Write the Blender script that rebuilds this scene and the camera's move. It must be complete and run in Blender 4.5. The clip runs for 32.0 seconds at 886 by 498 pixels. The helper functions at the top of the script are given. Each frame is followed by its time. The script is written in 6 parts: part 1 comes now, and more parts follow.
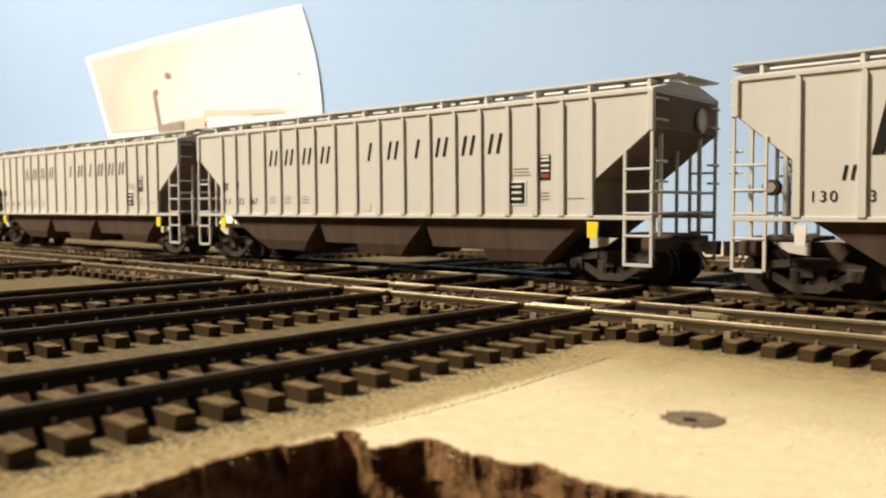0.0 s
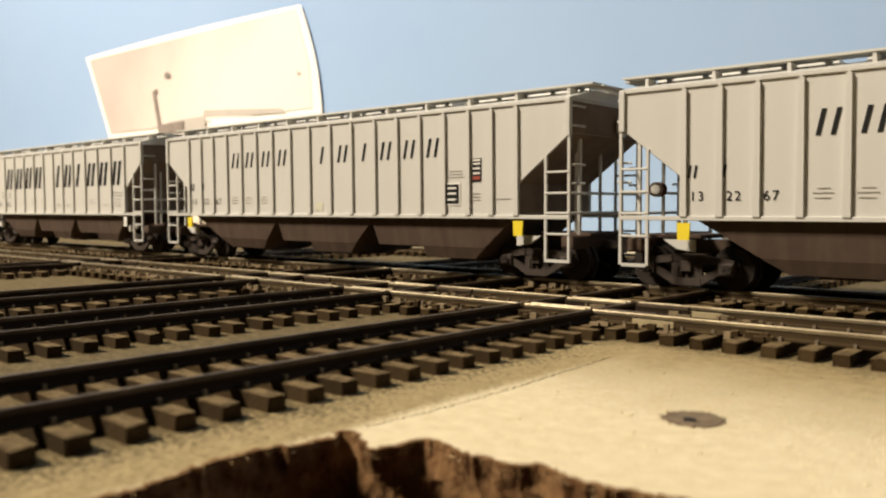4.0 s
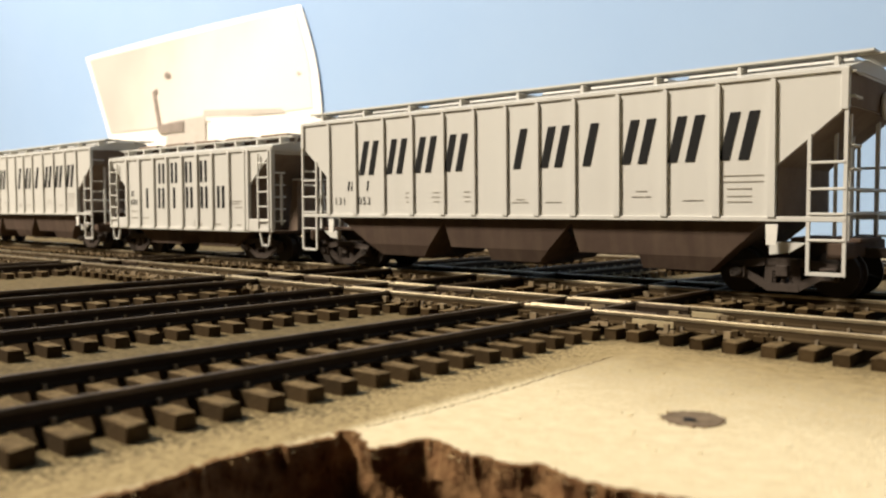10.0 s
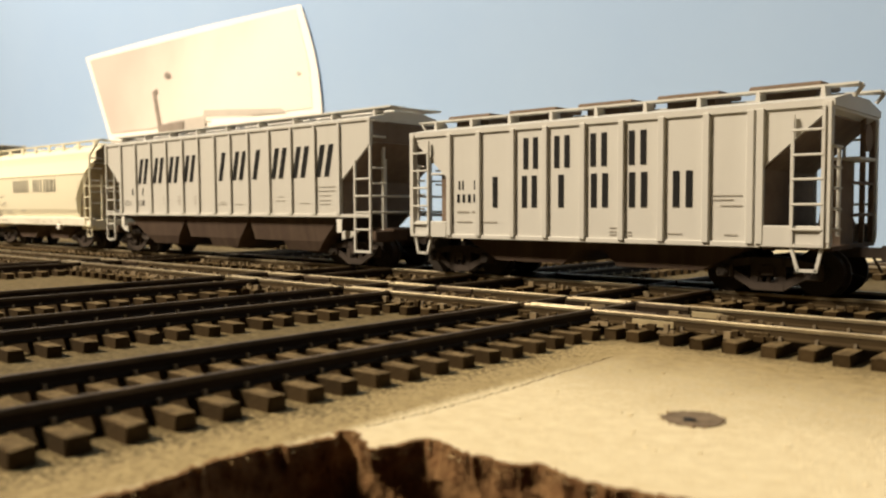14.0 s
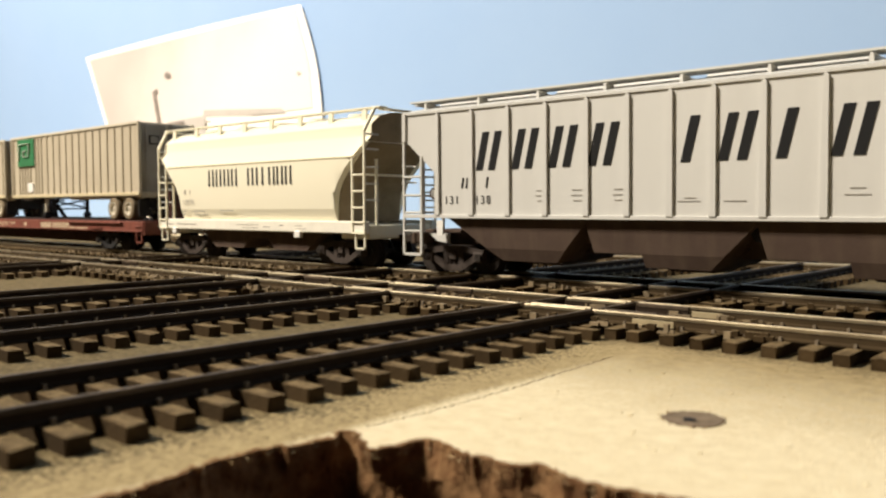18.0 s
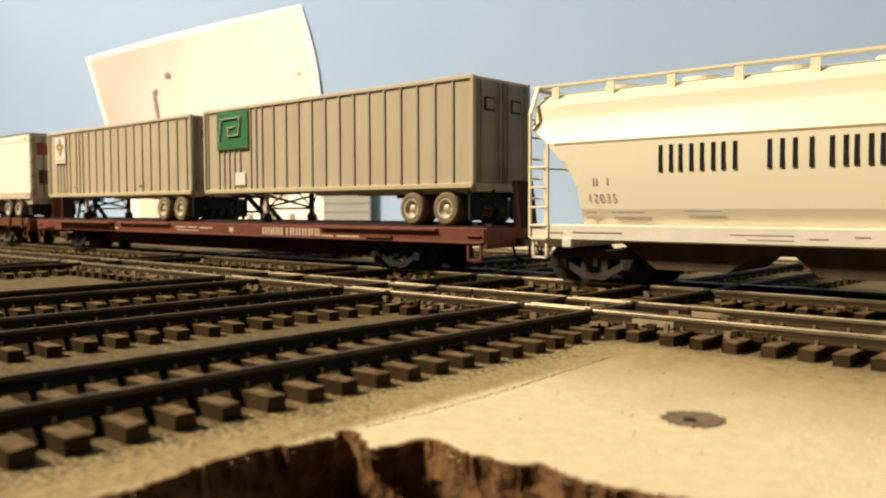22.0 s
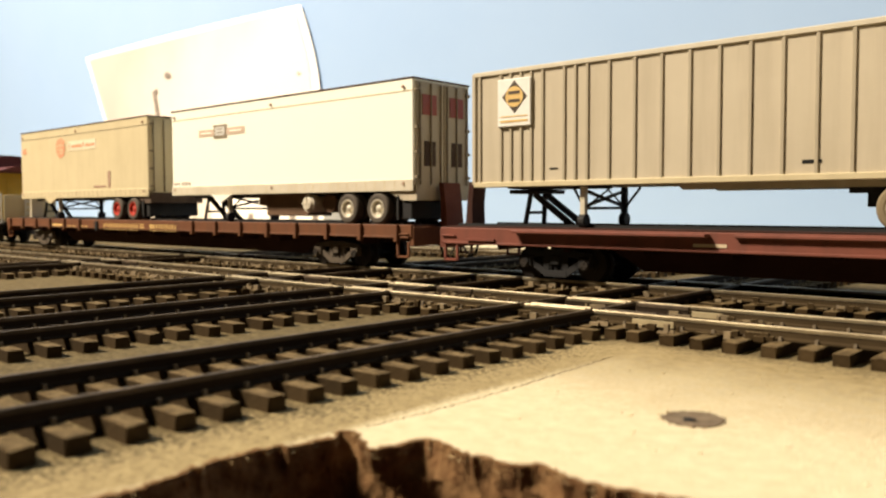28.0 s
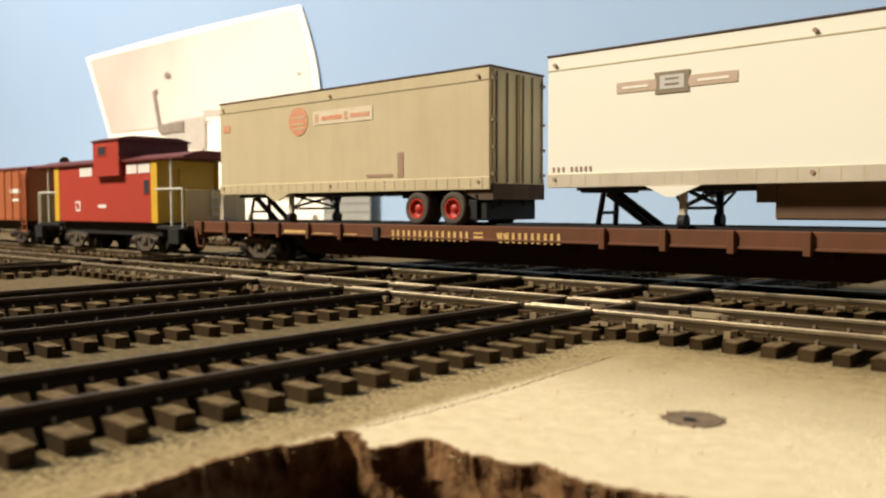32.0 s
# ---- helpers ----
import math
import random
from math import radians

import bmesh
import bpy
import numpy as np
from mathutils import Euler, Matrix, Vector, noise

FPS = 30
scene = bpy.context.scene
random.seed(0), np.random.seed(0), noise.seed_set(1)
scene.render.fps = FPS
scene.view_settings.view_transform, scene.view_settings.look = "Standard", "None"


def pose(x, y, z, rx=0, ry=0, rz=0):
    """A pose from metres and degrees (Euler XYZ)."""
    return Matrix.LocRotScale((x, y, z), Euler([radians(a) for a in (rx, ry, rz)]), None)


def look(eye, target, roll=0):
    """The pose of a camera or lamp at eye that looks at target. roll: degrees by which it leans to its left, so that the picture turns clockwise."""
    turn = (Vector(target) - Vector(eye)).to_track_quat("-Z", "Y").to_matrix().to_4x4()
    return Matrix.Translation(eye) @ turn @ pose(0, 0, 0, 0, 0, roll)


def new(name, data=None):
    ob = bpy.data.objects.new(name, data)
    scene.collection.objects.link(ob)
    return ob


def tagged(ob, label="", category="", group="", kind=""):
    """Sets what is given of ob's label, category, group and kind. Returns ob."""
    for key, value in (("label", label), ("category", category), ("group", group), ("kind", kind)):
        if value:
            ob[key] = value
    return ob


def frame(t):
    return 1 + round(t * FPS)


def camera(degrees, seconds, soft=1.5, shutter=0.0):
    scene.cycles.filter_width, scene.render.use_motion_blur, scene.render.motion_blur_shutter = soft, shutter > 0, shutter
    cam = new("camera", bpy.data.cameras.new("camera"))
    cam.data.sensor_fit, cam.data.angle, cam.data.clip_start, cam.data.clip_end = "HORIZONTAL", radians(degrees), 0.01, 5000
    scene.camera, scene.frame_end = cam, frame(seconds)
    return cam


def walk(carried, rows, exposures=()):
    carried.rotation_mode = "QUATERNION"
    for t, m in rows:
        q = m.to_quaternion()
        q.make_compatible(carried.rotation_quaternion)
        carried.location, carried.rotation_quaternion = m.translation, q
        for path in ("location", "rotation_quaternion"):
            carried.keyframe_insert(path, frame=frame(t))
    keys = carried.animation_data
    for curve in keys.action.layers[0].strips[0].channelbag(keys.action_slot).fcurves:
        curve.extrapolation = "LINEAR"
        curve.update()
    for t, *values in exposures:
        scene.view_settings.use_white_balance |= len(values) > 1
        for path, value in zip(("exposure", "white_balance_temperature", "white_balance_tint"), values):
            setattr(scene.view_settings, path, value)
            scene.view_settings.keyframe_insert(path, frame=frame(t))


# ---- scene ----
MM = 0.000975                            # a drawing millimetre: the layout is built to 1:87
TRACK_Y, RAIL_Z = 206.48, 4.36          # centre line of the train's track, top of its rails (mm)
SPEED_ROWS = [(0, 1), (0.5, 25.2), (1, 49.8), (1.5, 74.6), (2, 98.6), (2.5, 122.9), (3, 147.1), (3.5, 171.2),
              (5.5, 265.9), (6, 291.3), (6.5, 315.3),
              (7, 340.1), (7.5, 365.5), (8, 389), (8.5, 414.3), (9, 438.1), (9.5, 463.3), (10, 487.9), (10.5, 513), (11, 536.5), (11.5, 561.1),
              (12, 585.6), (12.5, 609.8), (13, 633.8), (13.5, 658.9), (14, 683.7), (14.5, 708.8), (16.5, 805.9), (17, 830), (17.5, 855.2),
              (18, 879.4), (18.5, 904.4), (19, 929.5), (19.5, 954.6), (20, 978.6), (20.5, 1003), (21, 1027.9), (21.5, 1051.8), (22, 1077.5),
              (22.5, 1101), (23, 1125.6), (23.5, 1151.2), (24, 1174.9), (24.5, 1200.2), (25, 1225.3), (25.5, 1249.4), (27.5, 1347.1), (28, 1371.2),
              (28.5, 1396.4), (29, 1421.1), (29.5, 1444.1), (30, 1468.8), (30.5, 1493.2), (31, 1516.8), (31.5, 1541.2), (32, 1567.8)]
LONG, FIRST = 1.0472, -21.98            # lengths along the train are noted in units of 1.0472 mm; where its zero stands at the start

# camera, standing still a hand's width above the board
EYE = Vector((0, 0.03, 25.17)) * MM
YAW, PITCH = radians(-41.486), radians(-2.953)
AHEAD = Vector((math.sin(YAW) * math.cos(PITCH), math.cos(YAW) * math.cos(PITCH), math.sin(PITCH)))
cam = camera(56.49, 32.0, soft=2.2)
cam.data.dof.use_dof, cam.data.dof.focus_distance, cam.data.dof.aperture_fstop = True, 0.20, 40.0     # sharp at the train
walk(cam, [(0, look(EYE, EYE + AHEAD, -0.179)), (32.0, look(EYE, EYE + AHEAD, -0.179))], exposures=[(0, -0.11, 6850, 10), (1, -0.12, 6650, 10), (2, -0.22, 6500, 10), (3, -0.24, 6500, 10), (6, -0.41, 7440, 10), (7, -0.41, 7440, 10), (8, -0.14, 6820, 10),
     (9, -0.14, 6500, 10), (10, -0.1, 6500, 10), (11, -0.18, 6720, 10), (12, -0.35, 7040, 10), (13, -0.34, 7310, 10), (14, -0.29, 7310, 10), (16, -0.22, 6500, 10),
     (17, -0.13, 6280, 10), (18, -0.14, 6320, 10), (19, -0.31, 6590, 10), (20, -0.51, 7080, 10), (21, -0.53, 7540, 10), (22, -0.29, 7360, 10), (23, -0.03, 7000, 10),
     (24, 0.07, 6900, 10), (25, 0.08, 6720, 10), (28, 0.04, 6950, 10), (29, -0.21, 7080, 10), (30, -0.35, 7220, 10), (31, -0.27, 6900, 10), (32, -0.26, 6590, 10)])

# light: warm ceiling lamps of the layout room
world = bpy.data.worlds.new("room_air")
scene.world = world
world.use_nodes = True
world.node_tree.nodes["Background"].inputs[0].default_value = (0.75, 0.85, 1.0, 1)
world.node_tree.nodes["Background"].inputs[1].default_value = 0.002


def area_lamp(name, at, aim, size, watts, colour):
    data = bpy.data.lights.new(name, "AREA")
    data.shape, data.size, data.size_y, data.energy, data.color = "RECTANGLE", size[0], size[1], watts, colour
    lamp = new(name, data)
    lamp.matrix_world = look(at, aim)
    return lamp


area_lamp("ceiling_lamp", (-0.92, -0.73, 1.23), (-0.8, 0.2, 0), (0.35, 0.25), 71, (1.0, 0.89, 0.74))

# ---- materials ----
def material(name, colour, rough=0.6, metal=0.0, other=None, scale=200.0, mix=0.5, bump=0.15, fine=1500.0, random_amount=0.0, spec=0.4):
    """A surface with two scales of variation: broad stains between colour and other, and fine grain in the relief."""
    m = bpy.data.materials.new(name)
    m.use_nodes = True
    n, l = m.node_tree.nodes, m.node_tree.links
    b = n["Principled BSDF"]
    b.inputs["Metallic"].default_value, b.inputs["Specular IOR Level"].default_value = metal, spec
    co = n.new("ShaderNodeTexCoord")
    broad = n.new("ShaderNodeTexNoise")
    broad.inputs["Scale"].default_value, broad.inputs["Detail"].default_value, broad.inputs["Roughness"].default_value = scale, 6, 0.65
    l.new(co.outputs["Object"], broad.inputs["Vector"])
    ramp = n.new("ShaderNodeMapRange")
    ramp.inputs["From Min"].default_value, ramp.inputs["From Max"].default_value = 0.35, 0.75
    ramp.inputs["To Max"].default_value = mix
    l.new(broad.outputs["Fac"], ramp.inputs["Value"])
    blend = n.new("ShaderNodeMix")
    blend.data_type = "RGBA"
    blend.inputs["A"].default_value = (*colour, 1)
    blend.inputs["B"].default_value = (*(other or [c * 0.72 for c in colour]), 1)
    l.new(ramp.outputs["Result"], blend.inputs["Factor"])
    out = blend.outputs["Result"]
    if random_amount:
        info = n.new("ShaderNodeObjectInfo")
        span = n.new("ShaderNodeMapRange")
        span.inputs["To Min"].default_value, span.inputs["To Max"].default_value = 1 - random_amount, 1 + random_amount
        l.new(info.outputs["Random"], span.inputs["Value"])
        hsv = n.new("ShaderNodeHueSaturation")
        l.new(out, hsv.inputs["Color"])
        l.new(span.outputs["Result"], hsv.inputs["Value"])
        out = hsv.outputs["Color"]
    l.new(out, b.inputs["Base Color"])
    grain = n.new("ShaderNodeTexNoise")
    grain.inputs["Scale"].default_value, grain.inputs["Detail"].default_value = fine, 4
    l.new(co.outputs["Object"], grain.inputs["Vector"])
    rr = n.new("ShaderNodeMapRange")
    rr.inputs["To Min"].default_value, rr.inputs["To Max"].default_value = max(0.02, rough - 0.12), min(1, rough + 0.12)
    l.new(broad.outputs["Fac"], rr.inputs["Value"])
    l.new(rr.outputs["Result"], b.inputs["Roughness"])
    bp = n.new("ShaderNodeBump")
    bp.inputs["Strength"].default_value, bp.inputs["Distance"].default_value = bump, 0.0002
    l.new(grain.outputs["Fac"], bp.inputs["Height"])
    l.new(bp.outputs["Normal"], b.inputs["Normal"])
    return m


def board_material():
    """Cream fibreboard, stained brown along the tracks, with fibres and specks."""
    m = material("fibreboard", (0.73, 0.63, 0.42), 0.9, 0, (0.60, 0.49, 0.30), 420, 0.9, 0.55, 2600, spec=0.1)
    n, l = m.node_tree.nodes, m.node_tree.links
    b = n["Principled BSDF"]
    n["Bump"].inputs["Distance"].default_value = 0.0007
    cream = b.inputs["Base Color"].links[0].from_socket
    co = n.new("ShaderNodeTexCoord")
    wob = n.new("ShaderNodeTexNoise")
    wob.inputs["Scale"].default_value, wob.inputs["Detail"].default_value = 90, 5
    l.new(co.outputs["Object"], wob.inputs["Vector"])
    xyz = n.new("ShaderNodeSeparateXYZ")
    l.new(co.outputs["Object"], xyz.inputs["Vector"])

    def maths(op, a, c, d=None):
        k = n.new("ShaderNodeMath")
        k.operation = op
        for i, v in enumerate((a, c, d)):
            if v is None:
                continue
            if isinstance(v, (int, float)):
                k.inputs[i].default_value = v
            else:
                l.new(v, k.inputs[i])
        return k.outputs[0]
    grit = n.new("ShaderNodeTexNoise")
    grit.inputs["Scale"].default_value, grit.inputs["Detail"].default_value, grit.inputs["Roughness"].default_value = 1250, 5, 0.7
    l.new(co.outputs["Object"], grit.inputs["Vector"])
    wobble = maths("ADD", maths("MULTIPLY_ADD", wob.outputs["Fac"], 0.016, -0.008), maths("MULTIPLY_ADD", grit.outputs["Fac"], 0.05, -0.025))
    seam = maths("SUBTRACT", xyz.outputs["X"], -0.0677)
    right = n.new("ShaderNodeMapRange")
    right.inputs["From Min"].default_value, right.inputs["From Max"].default_value = -0.0012, 0.0012
    l.new(maths("ADD", seam, maths("MULTIPLY", wobble, 0.12)), right.inputs["Value"])
    near = n.new("ShaderNodeMapRange")
    near.inputs["From Min"].default_value, near.inputs["From Max"].default_value = 0.124, 0.086
    l.new(maths("ADD", xyz.outputs["Y"], wobble), near.inputs["Value"])
    back = n.new("ShaderNodeMapRange")
    back.inputs["From Min"].default_value, back.inputs["From Max"].default_value = 0.326, 0.356
    l.new(maths("ADD", xyz.outputs["Y"], wobble), back.inputs["Value"])
    clean = maths("MAXIMUM", maths("MULTIPLY", right.outputs[0], near.outputs[0]), back.outputs[0])
    speck = n.new("ShaderNodeTexNoise")
    speck.inputs["Scale"].default_value, speck.inputs["Detail"].default_value, speck.inputs["Roughness"].default_value = 420, 8, 0.75
    l.new(co.outputs["Object"], speck.inputs["Vector"])
    stain = n.new("ShaderNodeMix")
    stain.data_type = "RGBA"
    stain.inputs["A"].default_value, stain.inputs["B"].default_value = (0.19, 0.138, 0.066, 1), (0.45, 0.35, 0.18, 1)
    sp = n.new("ShaderNodeMapRange")
    sp.inputs["From Min"].default_value, sp.inputs["From Max"].default_value = 0.38, 0.62
    l.new(speck.outputs["Fac"], sp.inputs["Value"])
    sandy = maths("MULTIPLY_ADD", grit.outputs["Fac"], 2.4, -0.75)
    mixed = n.new("ShaderNodeMath")
    mixed.operation, mixed.use_clamp = "MULTIPLY_ADD", True
    l.new(sp.outputs[0], mixed.inputs[0])
    mixed.inputs[1].default_value = 0.45
    l.new(maths("MULTIPLY", sandy, 0.75), mixed.inputs[2])
    l.new(mixed.outputs[0], stain.inputs["Factor"])
    # old dirt under the tracks, with the shadow between the ties painted in
    left, up = n.new("ShaderNodeMapRange"), n.new("ShaderNodeMapRange")
    left.inputs["From Min"].default_value, left.inputs["From Max"].default_value = -0.0745, -0.0805
    l.new(maths("ADD", xyz.outputs["X"], wobble), left.inputs["Value"])
    up.inputs["From Min"].default_value, up.inputs["From Max"].default_value = 0.1295, 0.1345
    l.new(maths("ADD", xyz.outputs["Y"], wobble), up.inputs["Value"])
    dirt = n.new("ShaderNodeMix")
    dirt.data_type = "RGBA"
    dirt.inputs["B"].default_value = (0.055, 0.039, 0.019, 1)
    l.new(maths("MULTIPLY", maths("MAXIMUM", left.outputs[0], up.outputs[0]), maths("MULTIPLY_ADD", mixed.outputs[0], -0.42, 0.96)), dirt.inputs["Factor"])
    l.new(stain.outputs["Result"], dirt.inputs["A"])
    whole = n.new("ShaderNodeMix")
    whole.data_type = "RGBA"
    l.new(clean, whole.inputs["Factor"])
    l.new(dirt.outputs["Result"], whole.inputs["A"])
    l.new(cream, whole.inputs["B"])
    l.new(whole.outputs["Result"], b.inputs["Base Color"])
    return m


def dusty_lit_tops(m, top_tone):
    """Dust in patches on level faces, painting tops lighter than the shaded sides."""
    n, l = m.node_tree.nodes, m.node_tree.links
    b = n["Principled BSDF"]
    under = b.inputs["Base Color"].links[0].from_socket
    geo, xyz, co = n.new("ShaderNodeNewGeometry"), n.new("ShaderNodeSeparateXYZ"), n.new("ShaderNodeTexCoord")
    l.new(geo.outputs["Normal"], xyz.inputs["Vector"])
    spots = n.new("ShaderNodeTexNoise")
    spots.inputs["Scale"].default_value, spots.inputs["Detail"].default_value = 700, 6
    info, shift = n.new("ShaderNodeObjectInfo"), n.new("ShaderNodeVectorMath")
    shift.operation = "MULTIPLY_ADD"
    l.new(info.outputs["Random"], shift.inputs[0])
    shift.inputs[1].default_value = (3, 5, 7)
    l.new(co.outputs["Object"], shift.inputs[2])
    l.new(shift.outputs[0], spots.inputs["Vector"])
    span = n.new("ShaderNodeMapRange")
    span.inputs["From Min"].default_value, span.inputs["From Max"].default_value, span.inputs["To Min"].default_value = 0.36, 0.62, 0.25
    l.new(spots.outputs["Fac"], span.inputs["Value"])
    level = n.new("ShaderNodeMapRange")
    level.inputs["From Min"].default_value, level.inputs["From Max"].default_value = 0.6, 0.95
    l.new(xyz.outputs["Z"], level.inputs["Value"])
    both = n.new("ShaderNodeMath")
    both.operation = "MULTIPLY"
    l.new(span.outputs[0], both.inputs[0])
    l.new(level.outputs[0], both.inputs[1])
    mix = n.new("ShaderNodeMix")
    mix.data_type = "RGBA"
    mix.inputs["B"].default_value = (*top_tone, 1)
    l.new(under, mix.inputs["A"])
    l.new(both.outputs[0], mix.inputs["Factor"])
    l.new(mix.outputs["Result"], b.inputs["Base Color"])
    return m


def streaked(m, dirt, amount):
    """Faint dirt that has run down upright sides in narrow streaks."""
    n, l = m.node_tree.nodes, m.node_tree.links
    b = n["Principled BSDF"]
    under = b.inputs["Base Color"].links[0].from_socket
    co, place, runs, span = n.new("ShaderNodeTexCoord"), n.new("ShaderNodeMapping"), n.new("ShaderNodeTexNoise"), n.new("ShaderNodeMapRange")
    place.inputs["Scale"].default_value = (1, 1, 0.07)
    l.new(co.outputs["Object"], place.inputs["Vector"])
    l.new(place.outputs["Vector"], runs.inputs["Vector"])
    runs.inputs["Scale"].default_value, runs.inputs["Detail"].default_value = 260, 5
    span.inputs["From Min"].default_value, span.inputs["From Max"].default_value, span.inputs["To Max"].default_value = 0.45, 0.75, amount
    l.new(runs.outputs["Fac"], span.inputs["Value"])
    mix = n.new("ShaderNodeMix")
    mix.data_type = "RGBA"
    mix.inputs["B"].default_value = (*dirt, 1)
    l.new(under, mix.inputs["A"])
    l.new(span.outputs[0], mix.inputs["Factor"])
    l.new(mix.outputs["Result"], b.inputs["Base Color"])
    return m


def printed_sky_material():
    """Faded print of a sky: pinkish at one corner of the picture, paling to white at the other."""
    m = material("pale_ink", (0.54, 0.455, 0.42), 0.7, 0, (0.62, 0.535, 0.495), 7, 0.8, 0.02)
    n, l = m.node_tree.nodes, m.node_tree.links
    b = n["Principled BSDF"]
    under = b.inputs["Base Color"].links[0].from_socket
    co, along, cloud, span, mix = n.new("ShaderNodeTexCoord"), n.new("ShaderNodeVectorMath"), n.new("ShaderNodeTexNoise"), n.new("ShaderNodeMapRange"), n.new("ShaderNodeMix")
    l.new(co.outputs["Object"], along.inputs[0])
    along.operation = "DOT_PRODUCT"
    along.inputs[1].default_value = (1, 0, -1.5)
    cloud.inputs["Scale"].default_value, cloud.inputs["Detail"].default_value = 9, 5
    l.new(co.outputs["Object"], cloud.inputs["Vector"])
    add = n.new("ShaderNodeMath")
    add.operation = "MULTIPLY_ADD"
    l.new(cloud.outputs["Fac"], add.inputs[0])
    add.inputs[1].default_value = 0.3
    l.new(along.outputs["Value"], add.inputs[2])
    span.inputs["From Min"].default_value, span.inputs["From Max"].default_value, span.interpolation_type = -1.08, -0.70, "SMOOTHSTEP"
    l.new(add.outputs[0], span.inputs["Value"])
    mix.data_type = "RGBA"
    mix.inputs["B"].default_value = (0.82, 0.745, 0.69, 1)
    l.new(under, mix.inputs["A"])
    l.new(span.outputs[0], mix.inputs["Factor"])
    l.new(mix.outputs["Result"], b.inputs["Base Color"])
    return m


BOARD = board_material()
FIBRE = material("torn_fibre", (0.26, 0.15, 0.07), 0.95, 0, (0.085, 0.032, 0.014), 420, 1.0, 1.0, 1600, spec=0.05)
FIBRE_PALE = material("pale_fibre", (0.50, 0.37, 0.20), 0.95, 0, (0.28, 0.18, 0.09), 700, 1.0, 0.6, spec=0.05)
VOID = material("dark_wood_frame", (0.05, 0.02, 0.012), 0.9, 0, (0.03, 0.012, 0.008), 40, 0.7)
SKY = material("sky_blue_paint", (0.305, 0.44, 0.67), 0.9, 0, (0.355, 0.485, 0.69), 2.2, 0.8, 0.05, 300, spec=0.1)
PAPER = material("white_photo_paper", (0.93, 0.89, 0.84), 0.6, 0, (0.90, 0.86, 0.83), 9, 0.6, 0.02)
INK = material("faded_grey_ink", (0.45, 0.42, 0.385), 0.7, 0, (0.62, 0.56, 0.52), 60, 0.8, 0.02)
INK_DARK = material("dark_ink", (0.20, 0.175, 0.155), 0.7, 0, (0.34, 0.28, 0.25), 90, 0.8, 0.02)
INK_TAN = material("tan_ink", (0.68, 0.60, 0.52), 0.7, 0, (0.78, 0.70, 0.62), 25, 0.8, 0.02)
INK_WHITE = material("white_print", (0.93, 0.91, 0.86), 0.7, 0, (0.86, 0.82, 0.76), 14, 0.7, 0.02)
CARD = material("blue_grey_card", (0.30, 0.31, 0.31), 0.8, 0, (0.24, 0.245, 0.24), 60, 0.9, 0.1)
CARD_LINE = material("card_line", (0.20, 0.20, 0.195), 0.8)
INK_PALE = printed_sky_material()
PRINT = material("fine_stencil_print", (0.27, 0.245, 0.21), 0.7, 0, (0.42, 0.395, 0.35), 700, 0.9, 0.02, spec=0.1)
# sides darkened for their shade, level tops kept paler with dust
TIE = dusty_lit_tops(material("weathered_tie", (0.056, 0.036, 0.016), 0.9, 0, (0.027, 0.017, 0.0075), 300, 0.9, 0.6, 1200, 0.25, 0.1), (0.185, 0.130, 0.064))
RAIL = material("rusty_rail", (0.022, 0.014, 0.008), 0.8, 0.0, (0.035, 0.022, 0.013), 200, 0.8, 0.2, spec=0.15)
RAIL_MAIN = material("brown_rail", (0.062, 0.041, 0.019), 0.8, 0.0, (0.034, 0.022, 0.010), 200, 0.8, 0.2, spec=0.15)
HEAD = material("polished_rail_head", (0.50, 0.42, 0.28), 0.42, 0.8, (0.17, 0.13, 0.08), 90, 1.0, 0.1)
HEAD_DULL = material("dull_rail_head", (0.12, 0.085, 0.052), 0.6, 0.0, (0.03, 0.02, 0.011), 90, 1.0, 0.1, spec=0.25)
SPIKE = material("spike", (0.19, 0.15, 0.10), 0.7, 0.0)
GREY = material("grey_hopper_paint", (0.598, 0.590, 0.55), 0.5, 0, (0.55, 0.535, 0.495), 25, 0.7, 0.06)
# brown with the shade of the car ends and some grime mixed in
GRIME_SHADE = material("shaded_grimy_end", (0.22, 0.165, 0.125), 0.85, 0, (0.12, 0.085, 0.06), 70, 0.9, 0.15, spec=0.15)
BOX_BROWN = material("brown_equipment_box", (0.15, 0.09, 0.055), 0.8, 0, (0.10, 0.06, 0.035), 60, 0.8, 0.1, spec=0.2)
GREY_DARK = material("dark_brown_underframe", (0.092, 0.062, 0.046), 0.9, 0, (0.055, 0.036, 0.027), 60, 0.8, 0.2, spec=0.2)
CREAM = material("cream_hopper_paint", (0.85, 0.80, 0.625), 0.4, 0, (0.82, 0.765, 0.585), 20, 0.6, 0.04)
BLACK = material("black_paint", (0.014, 0.014, 0.014), 0.7, spec=0.15)
TRUCK = material("truck_casting", (0.062, 0.047, 0.038), 0.75, 0.0, (0.024, 0.018, 0.014), 250, 0.6, 0.3, spec=0.25)
TRUCK_PALE = material("pale_truck_casting", (0.12, 0.095, 0.07), 0.8, 0.0, (0.045, 0.034, 0.025), 250, 0.8, 0.3, spec=0.2)
WHEEL = material("wheel_steel", (0.022, 0.017, 0.013), 0.6, 0.0, (0.035, 0.026, 0.02), 200, 0.6, spec=0.25)
YELLOW = material("yellow_tag", (0.85, 0.68, 0.04), 0.5, 0, (0.8, 0.6, 0.03), 300, 0.5)
YELLOW_FAINT = material("faint_yellow_paint", (0.60, 0.575, 0.43), 0.6, 0, (0.60, 0.585, 0.52), 300, 1.0)
